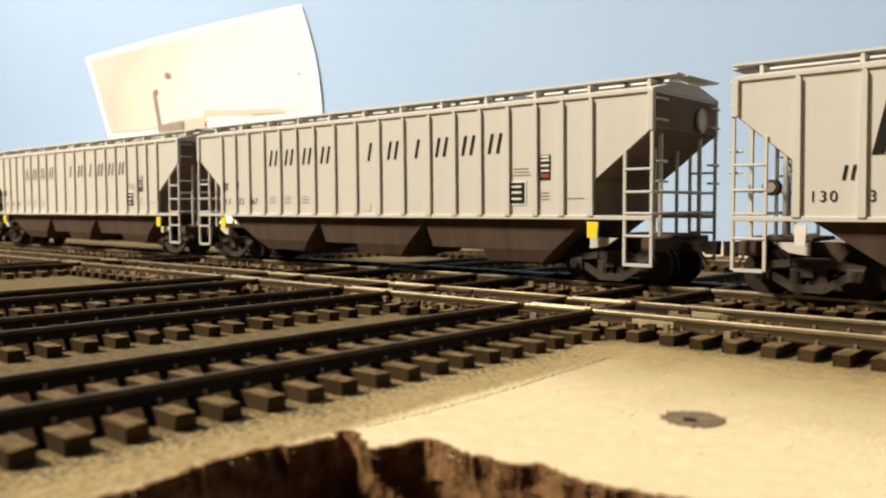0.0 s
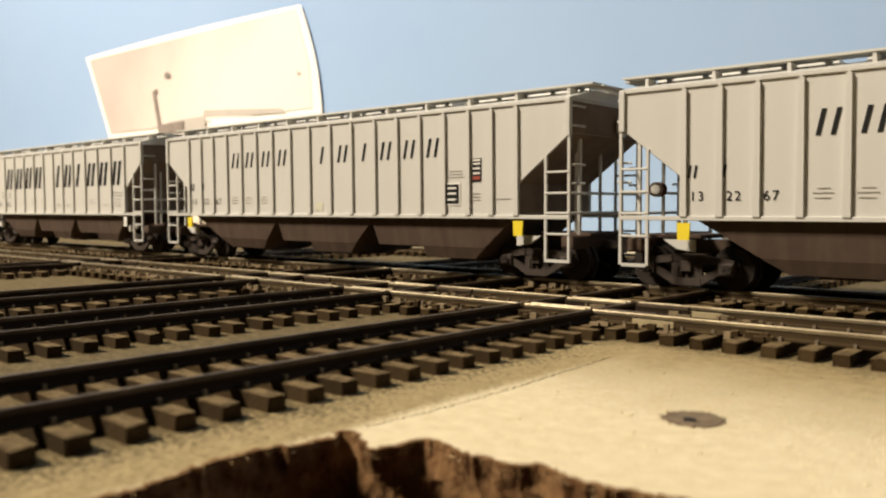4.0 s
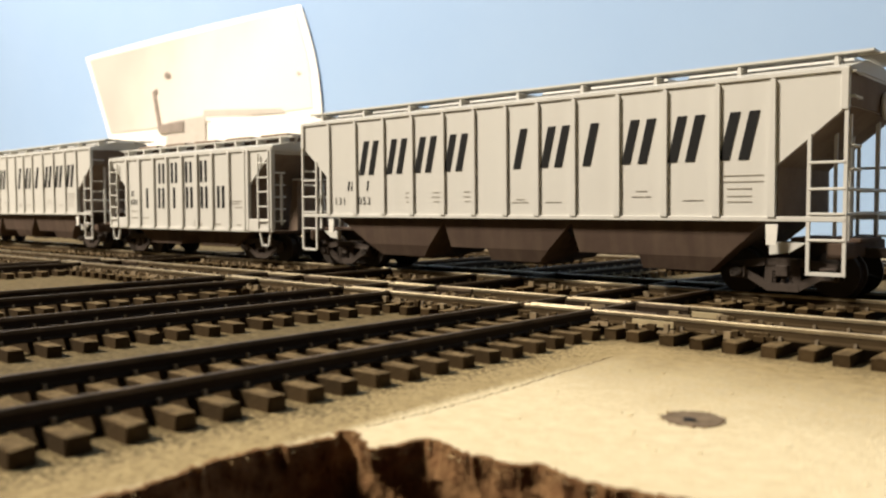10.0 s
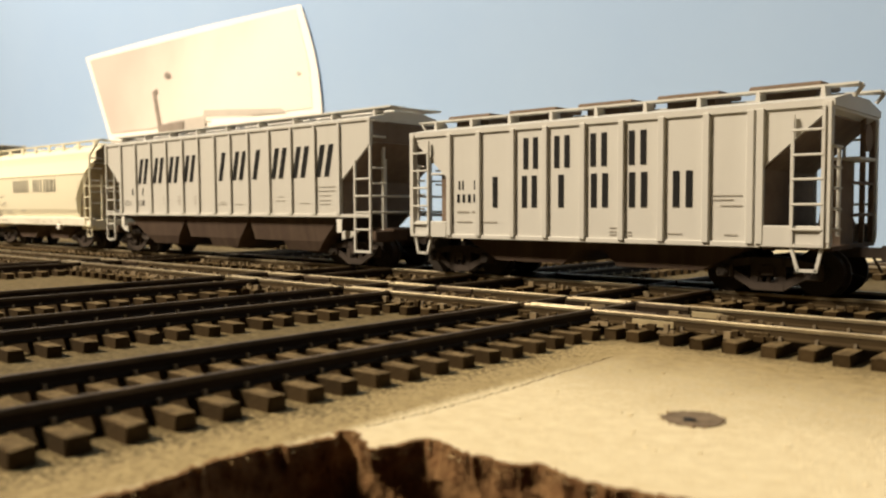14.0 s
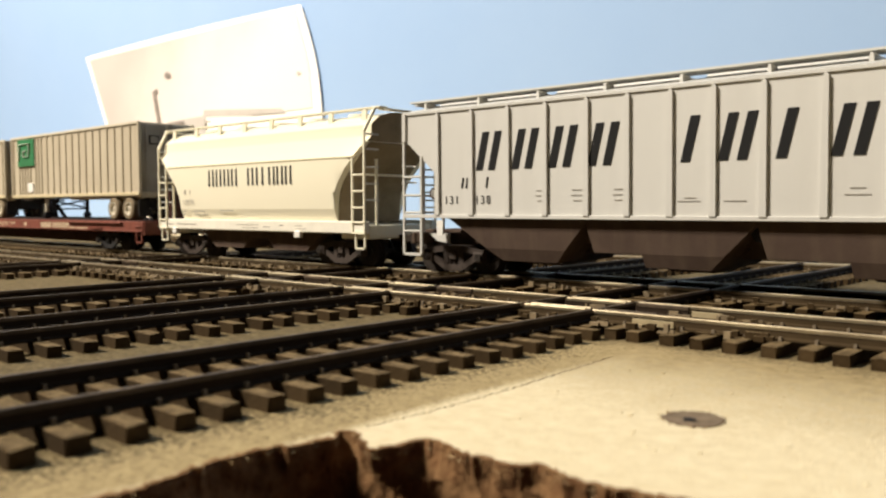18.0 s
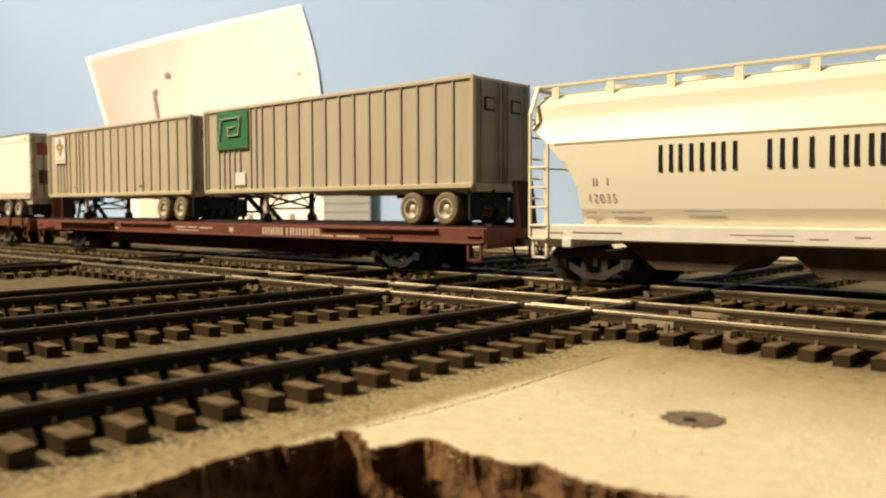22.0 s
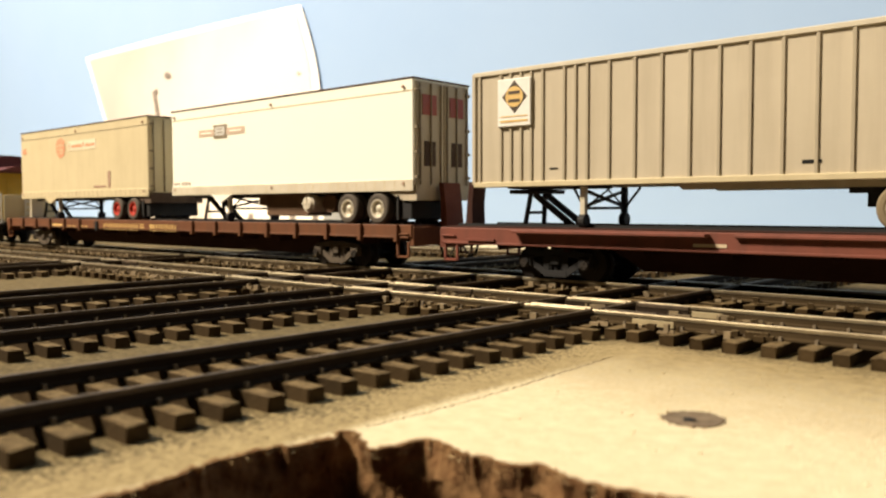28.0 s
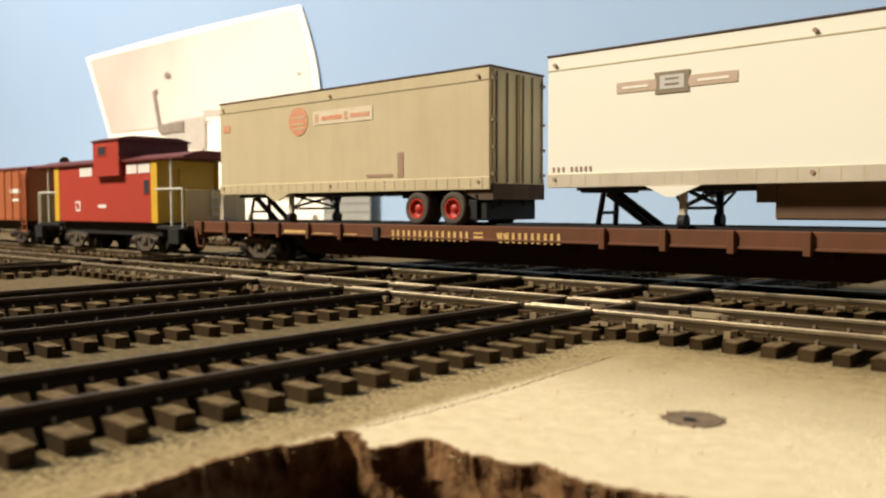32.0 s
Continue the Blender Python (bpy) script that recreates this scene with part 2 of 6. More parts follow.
TANK = material("pale_tank", (0.66, 0.60, 0.48), 0.45, 0, (0.5, 0.44, 0.34), 90, 0.8)
DARK_DECAL = material("dark_brown_decal", (0.07, 0.05, 0.035), 0.6)
WHITE = material("white_decal", (0.8, 0.78, 0.72), 0.5)
RED_DECAL = material("red_decal", (0.33, 0.07, 0.045), 0.5)
ORANGE_DECAL = material("orange_red_decal", (0.66, 0.24, 0.13), 0.6, 0, (0.58, 0.40, 0.26), 420, 1.0)
BROWN_FADED = material("faded_brown_decal", (0.52, 0.38, 0.28), 0.6, 0, (0.62, 0.50, 0.39), 200, 0.8)
BROWN_DECAL = material("brown_decal", (0.33, 0.21, 0.15), 0.6, 0, (0.42, 0.29, 0.21), 300, 0.7)
GREEN = material("green_sign", (0.04, 0.19, 0.08), 0.5, 0, (0.03, 0.13, 0.05), 100, 0.6)
FLAT_RED = material("red_oxide_flatcar", (0.20, 0.058, 0.036), 0.6, 0, (0.13, 0.038, 0.025), 50, 0.8, 0.15)
FLAT_BROWN = material("brown_flatcar", (0.15, 0.054, 0.020), 0.65, 0, (0.10, 0.034, 0.013), 50, 0.8, 0.15)
LETTER_GOLD = material("gold_lettering", (0.70, 0.48, 0.18), 0.6, 0, (0.5, 0.3, 0.1), 300, 0.8)
LETTER_CREAM = material("cream_lettering", (0.62, 0.50, 0.34), 0.6)
TAN = material("weathered_grey_trailer", (0.52, 0.455, 0.34), 0.6, 0.0, (0.43, 0.37, 0.265), 30, 0.8, 0.1)
TAN_LIGHT = material("tan_grey_trailer", (0.58, 0.495, 0.315), 0.6, 0.0, (0.49, 0.415, 0.255), 40, 0.8, 0.08)
RIB_TAN = material("trailer_rib", (0.27, 0.22, 0.15), 0.6)
POST_TAN = material("trailer_side_post", (0.40, 0.345, 0.25), 0.6, 0, (0.34, 0.29, 0.205), 60, 0.8)
IVORY = material("ivory_trailer", (0.90, 0.885, 0.77), 0.45, 0, (0.86, 0.84, 0.715), 15, 0.6, 0.04)
TYRE = material("tyre_rubber", (0.06, 0.05, 0.04), 0.85, 0, (0.14, 0.11, 0.08), 200, 0.8, 0.3)
TYRE_DUSTY = material("dusty_tyre", (0.22, 0.17, 0.10), 0.9, 0, (0.14, 0.11, 0.07), 200, 0.8, 0.3)
RIM = material("wheel_rim", (0.64, 0.59, 0.47), 0.5, 0.1, (0.46, 0.41, 0.31), 300, 0.8)
PANEL_FADED = material("faded_cream_panel", (0.70, 0.62, 0.46), 0.6, 0, (0.60, 0.525, 0.37), 200, 0.9)
# cream turned dark olive: the shaded car ends painted in
END_SHADE = material("shaded_olive_end", (0.30, 0.235, 0.145), 0.8, 0, (0.18, 0.135, 0.08), 120, 0.9, 0.2, spec=0.15)
IVORY_RAIL = material("greyed_ivory_rail", (0.60, 0.545, 0.43), 0.6, 0, (0.48, 0.42, 0.31), 90, 0.9, 0.1)
RIM_RED = material("red_wheel_rim", (0.50, 0.05, 0.03), 0.5)
STEEL_DARK = material("black_chassis", (0.022, 0.021, 0.021), 0.7, 0.0, spec=0.25)
CAB_RED = material("caboose_red", (0.42, 0.052, 0.035), 0.5, 0, (0.36, 0.043, 0.028), 30, 0.6, 0.06)
CAB_YELLOW = material("caboose_yellow", (0.68, 0.42, 0.04), 0.5)
CAB_ROOF = material("caboose_roof", (0.13, 0.026, 0.024), 0.7, 0, (0.08, 0.018, 0.017), 60, 0.8)
BOX_ORANGE = material("boxcar_red_brown", (0.40, 0.12, 0.045), 0.6, 0, (0.30, 0.09, 0.035), 40, 0.7, 0.1)
PLATE_RED = material("worn_red_plate", (0.16, 0.05, 0.03), 0.75, 0, (0.09, 0.03, 0.02), 120, 0.8, 0.2, spec=0.2)
# deck brown; on bridge plates and sills it paints their shade
PLATE_DARK = material("dark_brown_plate", (0.045, 0.018, 0.013), 0.8, 0, (0.03, 0.012, 0.009), 120, 0.8, 0.2, spec=0.15)
DOOR_GREY = material("weathered_grey_door", (0.30, 0.275, 0.235), 0.65, 0, (0.20, 0.175, 0.14), 70, 0.9, 0.15)
GLASS_DARK = material("dark_glass", (0.05, 0.06, 0.07), 0.15)
ROOM = material("room_wall_paint", (0.06, 0.05, 0.04), 0.9, 0, (0.048, 0.04, 0.032), 1.5, 0.7, 0.05, 200)
FLOOR = material("room_floor", (0.07, 0.058, 0.046), 0.8, 0, (0.05, 0.042, 0.034), 3, 0.8, 0.1, 100)
for paint, dirt, amount in ((TAN, (0.20, 0.14, 0.08), 0.24), (TAN_LIGHT, (0.30, 0.22, 0.13), 0.16), (GREY_DARK, (0.13, 0.095, 0.065), 0.5),
                            (GREY, (0.36, 0.34, 0.29), 0.09), (DOOR_GREY, (0.12, 0.09, 0.06), 0.5), (FLAT_BROWN, (0.09, 0.04, 0.02), 0.5), (FLAT_RED, (0.08, 0.03, 0.02), 0.5)):
    streaked(paint, dirt, amount)


# ---- mesh helpers; all in millimetres ----
STRETCH = [1.0]      # LONG while the train is built


def part(name, bm, mat, parent=None, label="", shade=False):
    bmesh.ops.recalc_face_normals(bm, faces=bm.faces[:])
    data = bpy.data.meshes.new(name)
    bm.transform(Matrix.Diagonal((MM * STRETCH[0], MM, MM, 1)))
    bm.to_mesh(data)
    bm.free()
    data.materials.append(mat)
    if shade:
        data.shade_smooth()
        data.set_sharp_from_angle(angle=0.6)
    ob = new(name, data)
    ob.parent = parent
    return tagged(ob, label)


def again(ob, name, x, y, z, parent, rz=0.0):
    """Another object on the same mesh."""
    c = new(name, ob.data)
    c.parent = parent
    c.matrix_basis = pose(x * MM, y * MM, z * MM, 0, 0, rz)
    return c


def thing(name, label, category, group="", kind=""):
    return tagged(new(name), label, category, group, kind)


def box(x0, x1, y0, y1, z0, z1, bm=None, bev=0.0):
    bm = bm or bmesh.new()
    made = bmesh.ops.create_cube(bm, size=1)["verts"]
    for v in made:
        v.co = Vector(((x0 + x1) / 2 + v.co.x * (x1 - x0), (y0 + y1) / 2 + v.co.y * (y1 - y0), (z0 + z1) / 2 + v.co.z * (z1 - z0)))
    if bev:
        edges = list({e for v in made for e in v.link_edges})
        bmesh.ops.bevel(bm, geom=edges, offset=bev, segments=1, affect="EDGES", profile=0.5)
    return bm


def rod(a, b, r, bm=None, n=8, r2=None):
    """A round bar from a to b."""
    bm = bm or bmesh.new()
    a, b = Vector(a), Vector(b)
    q = (b - a).to_track_quat("Z", "Y").to_matrix().to_4x4()
    m = Matrix.Translation((a + b) / 2) @ q
    bmesh.ops.create_cone(bm, cap_ends=True, segments=n, radius1=r, radius2=r if r2 is None else r2, depth=(b - a).length, matrix=m)
    return bm


def beam(a, b, w, d, bm=None):
    """A square bar from a to b: w wide along the car, d across it."""
    bm = bm or bmesh.new()
    a, b = Vector(a), Vector(b)
    q = (b - a).to_track_quat("Z", "Y").to_matrix().to_4x4()
    bmesh.ops.create_cube(bm, size=1, matrix=Matrix.Translation((a + b) / 2) @ q @ Matrix.Diagonal((w, d, (b - a).length, 1)))
    return bm


def slab(profile, y0, y1, bm=None):
    """A profile in x and z, drawn out from y0 to y1."""
    bm = bm or bmesh.new()
    a = [bm.verts.new((x, y0, z)) for x, z in profile]
    b = [bm.verts.new((x, y1, z)) for x, z in profile]
    bm.faces.new(a)
    bm.faces.new(b[::-1])
    for i in range(len(a)):
        j = (i + 1) % len(a)
        bm.faces.new((a[j], a[i], b[i], b[j]))
    return bm


def loft(rings, bm=None, closed=True, caps=True):
    bm = bm or bmesh.new()
    rows = [[bm.verts.new(p) for p in ring] for ring in rings]
    for r, s in zip(rows, rows[1:]):
        for i in range(len(r) if closed else len(r) - 1):
            j = (i + 1) % len(r)
            bm.faces.new((r[i], r[j], s[j], s[i]))
    if caps and closed:
        bm.faces.new(rows[0][::-1])
        bm.faces.new(rows[-1])
    return bm


def digits(text, x, y, z, size, mat, parent):
    """Numerals that stand on a side that faces -y."""
    curve = bpy.data.curves.new("number", "FONT")
    curve.body, curve.size, curve.space_character = text, size * MM, 1.25
    ob = new("number_text", curve)
    data = bpy.data.meshes.new_from_object(ob.evaluated_get(bpy.context.evaluated_depsgraph_get()))
    bpy.data.objects.remove(ob)
    data.materials.append(mat)
    c = new("number", data)
    c.parent = parent
    c.matrix_basis = pose(x * STRETCH[0] * MM, y * MM, z * MM, 90)
    return c


def strokes(places, z, h, w, pen, slant, y, mat, parent, name="lettering"):
    """Plain bars in place of a painted name: one or two for each character."""
    bm = bmesh.new()
    for x, count in places:
        for k in range(count):
            x0 = x + (0 if count == 1 else k * (w - pen) / (count - 1)) - (pen if count == 1 else w) / 2
            slab([(x0, z), (x0 + pen, z), (x0 + pen + slant, z + h), (x0 + slant, z + h)], y - 0.05, y + 0.05, bm)
    return part(name, bm, mat, parent, "plain painted bars")


def small_print(places, y, mat, parent):
    bm = bmesh.new()
    for x0, x1, z0, z1 in places:
        box(x0, x1, y - 0.04, y + 0.04, z0, z1, bm)
    return tagged(part("small_print", bm, mat, parent), kind="stuff")

# ---- the place ----
HOLE = [(-72, -80), (-68.4, 33.4), (-69.3, 42.1), (-70.6, 48.1), (-68.6, 53.8), (-67.4, 58.2), (-69.4, 61.2), (-66.0, 61.1), (-61.0, 57.2),
        (-60.5, 60.8), (-60.3, 64.5), (-56.5, 64.3), (-51.1, 63.3), (-47.5, 63.3), (-44.9, 65.3), (-39.9, 63.4), (-32.6, 64.9), (5, 66), (60, 52), (58, -80)]


def layout_board():
    """The board with the torn hole over which the camera stands."""
    rng = random.Random(4)
    rim, outline = [], HOLE
    for k in range(2):      # round the corners off
        outline = [tuple(Vector(p).lerp(Vector(q), f)) for p, q in zip(outline, outline[1:] + outline[:1]) for f in (0.22, 0.78)]
    for (ax, ay), (bx, by) in zip(outline, outline[1:] + outline[:1]):
        torn = ay > 20 and by > 20
        steps = max(1, int(math.hypot(bx - ax, by - ay) / (0.35 if torn else 3)))
        for k in range(steps):
            f = k / steps
            x, y = ax + (bx - ax) * f, ay + (by - ay) * f
            if torn:
                u = noise.fractal((x * 0.5, y * 0.5, 1.7), 0.8, 2.1, 5) * 0.75
                v = noise.fractal((x * 0.5, y * 0.5, 8.3), 0.8, 2.1, 5) * 0.75
                x, y = x + u + rng.uniform(-0.08, 0.08), y + v + rng.uniform(-0.08, 0.08)
            rim.append((x, y))
    outer = [(-2600, -260), (2000, -260), (2000, 500), (-2600, 500)]
    bm = bmesh.new()
    loops = []
    for ring in (outer, rim):
        vs = [bm.verts.new((x, y, 0)) for x, y in ring]
        loops.append([bm.edges.new((vs[i], vs[(i + 1) % len(vs)])) for i in range(len(vs))])
    bmesh.ops.triangle_fill(bm, use_beauty=True, edges=loops[0] + loops[1])
    part("ground", bm, BOARD)
    tagged(bpy.data.objects["ground"], "cream fibreboard layout top stained brown along the tracks", "layout board", kind="structure")
    # torn edge of the hole, in ragged layers
    rings = []
    n = len(rim)
    calm = [tuple(sum((Vector(rim[(i + k) % n]) for k in range(-14, 15)), Vector((0, 0))) / 29) if rim[i][1] > 25 else rim[i] for i in range(n)]
    lips = [(0.02, 0.0, -0.8), (0.10, 0.4, -0.35), (0.03, 0.0, 0.06)]
    for level in range(26):
        z, spread, out = -0.5 * level, min(1.0, level / 3) * (0.4 + 0.02 * level), 0.0
        if level < 3:
            z, spread, out = lips[level]
        ring = []
        for i in range(n):
            x, y = Vector(rim[i]).lerp(Vector(calm[i]), min(1.0, max(0, level - 2) / 5))
            k = noise.fractal((x * 0.4, y * 0.4, z * 0.45), 0.9, 2.0, 5) * spread * 0.8 + rng.uniform(-0.12, 0.12) * (spread > 0) - out + (rng.uniform(-0.6, 0.5) if level == 0 else 0)
            d = Vector((x, y - 5)).normalized()
            ring.append((x + d.x * k, y + d.y * k, z))
        rings.append(ring)
    tagged(part("hole_edge", loft(rings, caps=False), FIBRE, shade=True), "torn brown fibre edge of a hole in the board", "board edge", kind="structure")
    bm = bmesh.new()
    edge = [p for p in rim if p[1] > 25]
    for k in range(1300):
        x, y = rng.choice(edge)
        z = -abs(rng.gauss(0, 2.2))
        a = Vector((x + rng.uniform(-0.5, 0.5), y + rng.uniform(-0.3, 0.3), z))
        d = Vector((rng.uniform(-1, 1), rng.uniform(-1, 0.3), rng.uniform(-1, 0.5))) * rng.uniform(0.25, 0.9)
        w = Vector((rng.uniform(-1, 1), rng.uniform(-1, 1), rng.uniform(-1, 1))).normalized() * rng.uniform(0.05, 0.14)
        bm.faces.new([bm.verts.new(q) for q in (a - w, a + w, a + d)])
    tagged(part("torn_fibres", bm, FIBRE), "frayed brown fibres along the torn board edge", "fibres", kind="stuff")
    bm = bmesh.new()
    for k in range(1500):
        x, y = rng.choice(edge)
        a = Vector((x + rng.uniform(-0.3, 0.3), y + rng.uniform(-0.4, 0.5), rng.uniform(-0.9, 0.05)))
        d = Vector((rng.uniform(-1, 1), rng.uniform(-1.2, 0.2), rng.uniform(-0.6, 0.7))) * rng.uniform(0.25, 0.8)
        w = Vector((rng.uniform(-1, 1), rng.uniform(-1, 1), rng.uniform(-1, 1))).normalized() * rng.uniform(0.06, 0.18)
        bm.faces.new([bm.verts.new(q) for q in (a - w, a + w, a + d)])
    tagged(part("pale_fibres", bm, FIBRE_PALE), "pale frayed fibres on the lip of the torn board", "fibres", kind="stuff")
    tagged(part("underframe", box(-2600, 2000, -260, 500, -60, -40), VOID), "dark wooden frame under the board", "frame", kind="structure")
    for name, b in (("board_edge_front", box(-2600, 2000, -272, -261, -60, -0.2)), ("board_edge_back", box(-2600, 2000, 530, 540, -60, -0.2))):
        tagged(part(name, b, VOID), "dark wooden edge of the layout board", "board edge", kind="structure")


def room():
    tagged(part("backdrop", box(-2600, 2000, 500, 515, -60, 1490), SKY), "smooth backdrop painted pale sky blue", "backdrop", kind="structure")
    for name, b, mat, text in (("wall_west", box(-2700, -2600, -2400, 900, -1000, 1500), ROOM, "plain dim brown room wall"),
                               ("wall_east", box(2000, 2100, -2400, 900, -1000, 1500), ROOM, "plain dim brown room wall"),
                               ("wall_south", box(-2700, 2100, -2500, -2400, -1000, 1500), ROOM, "plain dim brown room wall"),
                               ("wall_north", box(-2700, 2100, 900, 1000, -1000, 1500), ROOM, "plain dim brown room wall"),
                               ("ceiling", box(-2700, 2100, -2500, 1000, 1500, 1550), ROOM, "plain dim brown ceiling"),
                               ("floor", box(-2700, 2100, -2500, 1000, -1050, -1000), FLOOR, "dark plain floor of the layout room")):
        tagged(part(name, b, mat), text, name.split("_")[0], kind="structure")


def rail_bar(a, b, name, parent, head, web):
    """A rail of flat-bottomed section from a to b, in two parts: the rusty web and foot, and the worn head."""
    a, b = Vector((*a, 0)), Vector((*b, 0))
    d = (b - a).normalized()
    s = Vector((-d.y, d.x, 0))
    for mat, prof, nm in ((web, [(-1.0, 2.02), (1.0, 2.02), (1.0, 2.3), (0.32, 2.6), (0.32, 3.7), (-0.32, 3.7), (-0.32, 2.6), (-1.0, 2.3)], name),
                          (head, [(-0.48, 3.65), (0.48, 3.65), (0.48, 4.22), (0.36, 4.36), (-0.36, 4.36), (-0.48, 4.22)], "rail_head")):
        bm = loft([[tuple(p + s * u + Vector((0, 0, z))) for u, z in prof] for p in (a, b)])
        part(nm, bm, mat, parent)


GAUGE = 17.99
U = Vector((math.cos(radians(88.42)), math.sin(radians(88.42))))
N = Vector((-U.y, U.x))
CROSS = [91.19, 149.0, 203.28, 316.0]      # near rails of the crossing tracks, counted square to them
MAINS = [144.16, 197.49, 309.0]            # near rails of the main tracks


def cross_x(c, y):
    """Where the crossing line with offset c meets the level y."""
    return N.x * c + U.x * (y - N.y * c) / U.y


def cross_s(c, y):
    return (y - N.y * c) / U.y


def cuts(lo, hi, marks, side):
    """Pieces of a rail from lo to hi with a flangeway on the gauge side of every rail that it meets."""
    out, at = [], lo
    for m, s in sorted(marks):
        g0, g1 = (m + 0.5, m + 1.5) if s > 0 else (m - 1.5, m - 0.5)
        if lo < g0 < hi:
            out.append((at, g0))
            at = g1
    out.append((at, hi))
    return out


TIE_MESH = {}


def tie_piece(parent, x, y, rz, rng, length=33.0):
    key = rng.randrange(5)
    if (key, length) not in TIE_MESH:
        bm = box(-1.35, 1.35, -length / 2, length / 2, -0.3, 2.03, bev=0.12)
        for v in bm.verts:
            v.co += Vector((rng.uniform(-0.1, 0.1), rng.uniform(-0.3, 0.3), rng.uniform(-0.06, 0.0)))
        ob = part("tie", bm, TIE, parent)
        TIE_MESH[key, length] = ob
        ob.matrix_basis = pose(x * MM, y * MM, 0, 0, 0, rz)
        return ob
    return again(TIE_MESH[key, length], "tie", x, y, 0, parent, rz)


def spikes(points, parent):
    """Spike heads and tie plates beside a rail: too small to pick apart."""
    bm = bmesh.new()
    for x, y, dx, dy in points:
        box(x - 0.9, x + 0.9, y - 0.9, y + 0.9, 2.03, 2.12, bm)
        for s in (1, -1):
            box(x + dx * s * 1.15 - 0.26, x + dx * s * 1.15 + 0.26, y + dy * s * 1.15 - 0.26, y + dy * s * 1.15 + 0.26, 2.0, 2.75, bm)
    return tagged(part("spike", bm, SPIKE, parent), kind="stuff")


def main_track(y0, label, lo, hi):
    rng = random.Random(int(y0))
    track = thing("railway_track", label, "railway track", "tracks of the layout")
    pins = []
    for k, y in enumerate((y0, y0 + GAUGE)):
        marks = []
        for c in CROSS:
            marks += [(cross_x(c, y), -1), (cross_x(c + GAUGE, y), 1)]
        for a, b in cuts(lo, hi, marks, 1):
            rail_bar((a, y), (b, y), "rail", track, HEAD, RAIL_MAIN)
        # guard rails between the crossings
        g = y + (2.3 if k == 0 else -2.3)
        for c in CROSS:
            rail_bar((cross_x(c, g) - GAUGE + 1.6, g), (cross_x(c, g) - 1.6, g), "guard_rail", track, HEAD, RAIL)
            rail_bar((cross_x(c, g) + 1.5, g), (cross_x(c, g) + 13, g), "guard_rail", track, HEAD_DULL, RAIL)
    x = -698.1
    far = bmesh.new()
    while x < hi:
        if x > -560 and x < 80:
            tie_piece(track, x + rng.uniform(-0.5, 0.5), y0 + GAUGE / 2 + rng.uniform(-0.5, 0.5), rng.uniform(-1.2, 1.2), rng)
        else:
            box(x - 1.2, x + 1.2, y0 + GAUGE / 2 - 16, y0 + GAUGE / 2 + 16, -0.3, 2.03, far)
        if -500 < x < 60:
            pins += [(x, y0, 0, 1), (x, y0 + GAUGE, 0, 1)]
        x += 5.95
    tagged(part("far_tie", far, TIE, track), kind="stuff")
    spikes(pins, track)
    return track


def crossing_track(c, label, lo, hi, first, pitch=6.04, plain=False):
    rng = random.Random(int(c))
    track = thing("railway_track", label, "railway track", "tracks of the layout")
    pins = []
    for k, off in enumerate((c, c + GAUGE)):
        marks = []
        for y in () if plain else MAINS:
            marks += [(cross_s(off, y), 1), (cross_s(off, y + GAUGE), -1)]
        for a, b in cuts(lo, hi, marks, 1):
            p, q = N * off + U * a, N * off + U * b
            rail_bar((p.x, p.y), (q.x, q.y), "rail", track, HEAD_DULL, RAIL)
    s = first
    mid = c + GAUGE / 2
    while s < hi:
        p = N * mid + U * s
        if plain or not any(y - 8.0 < p.y < y + GAUGE + 8.0 for y in MAINS):
            tie_piece(track, p.x + rng.uniform(-0.3, 0.3), p.y + rng.uniform(-0.3, 0.3), 88.42 + rng.uniform(-1, 1), rng)
            for off in (c, c + GAUGE):
                r = N * off + U * s
                pins.append((r.x, r.y, N.x, N.y))
        s += pitch
    spikes(pins, track)
    return track


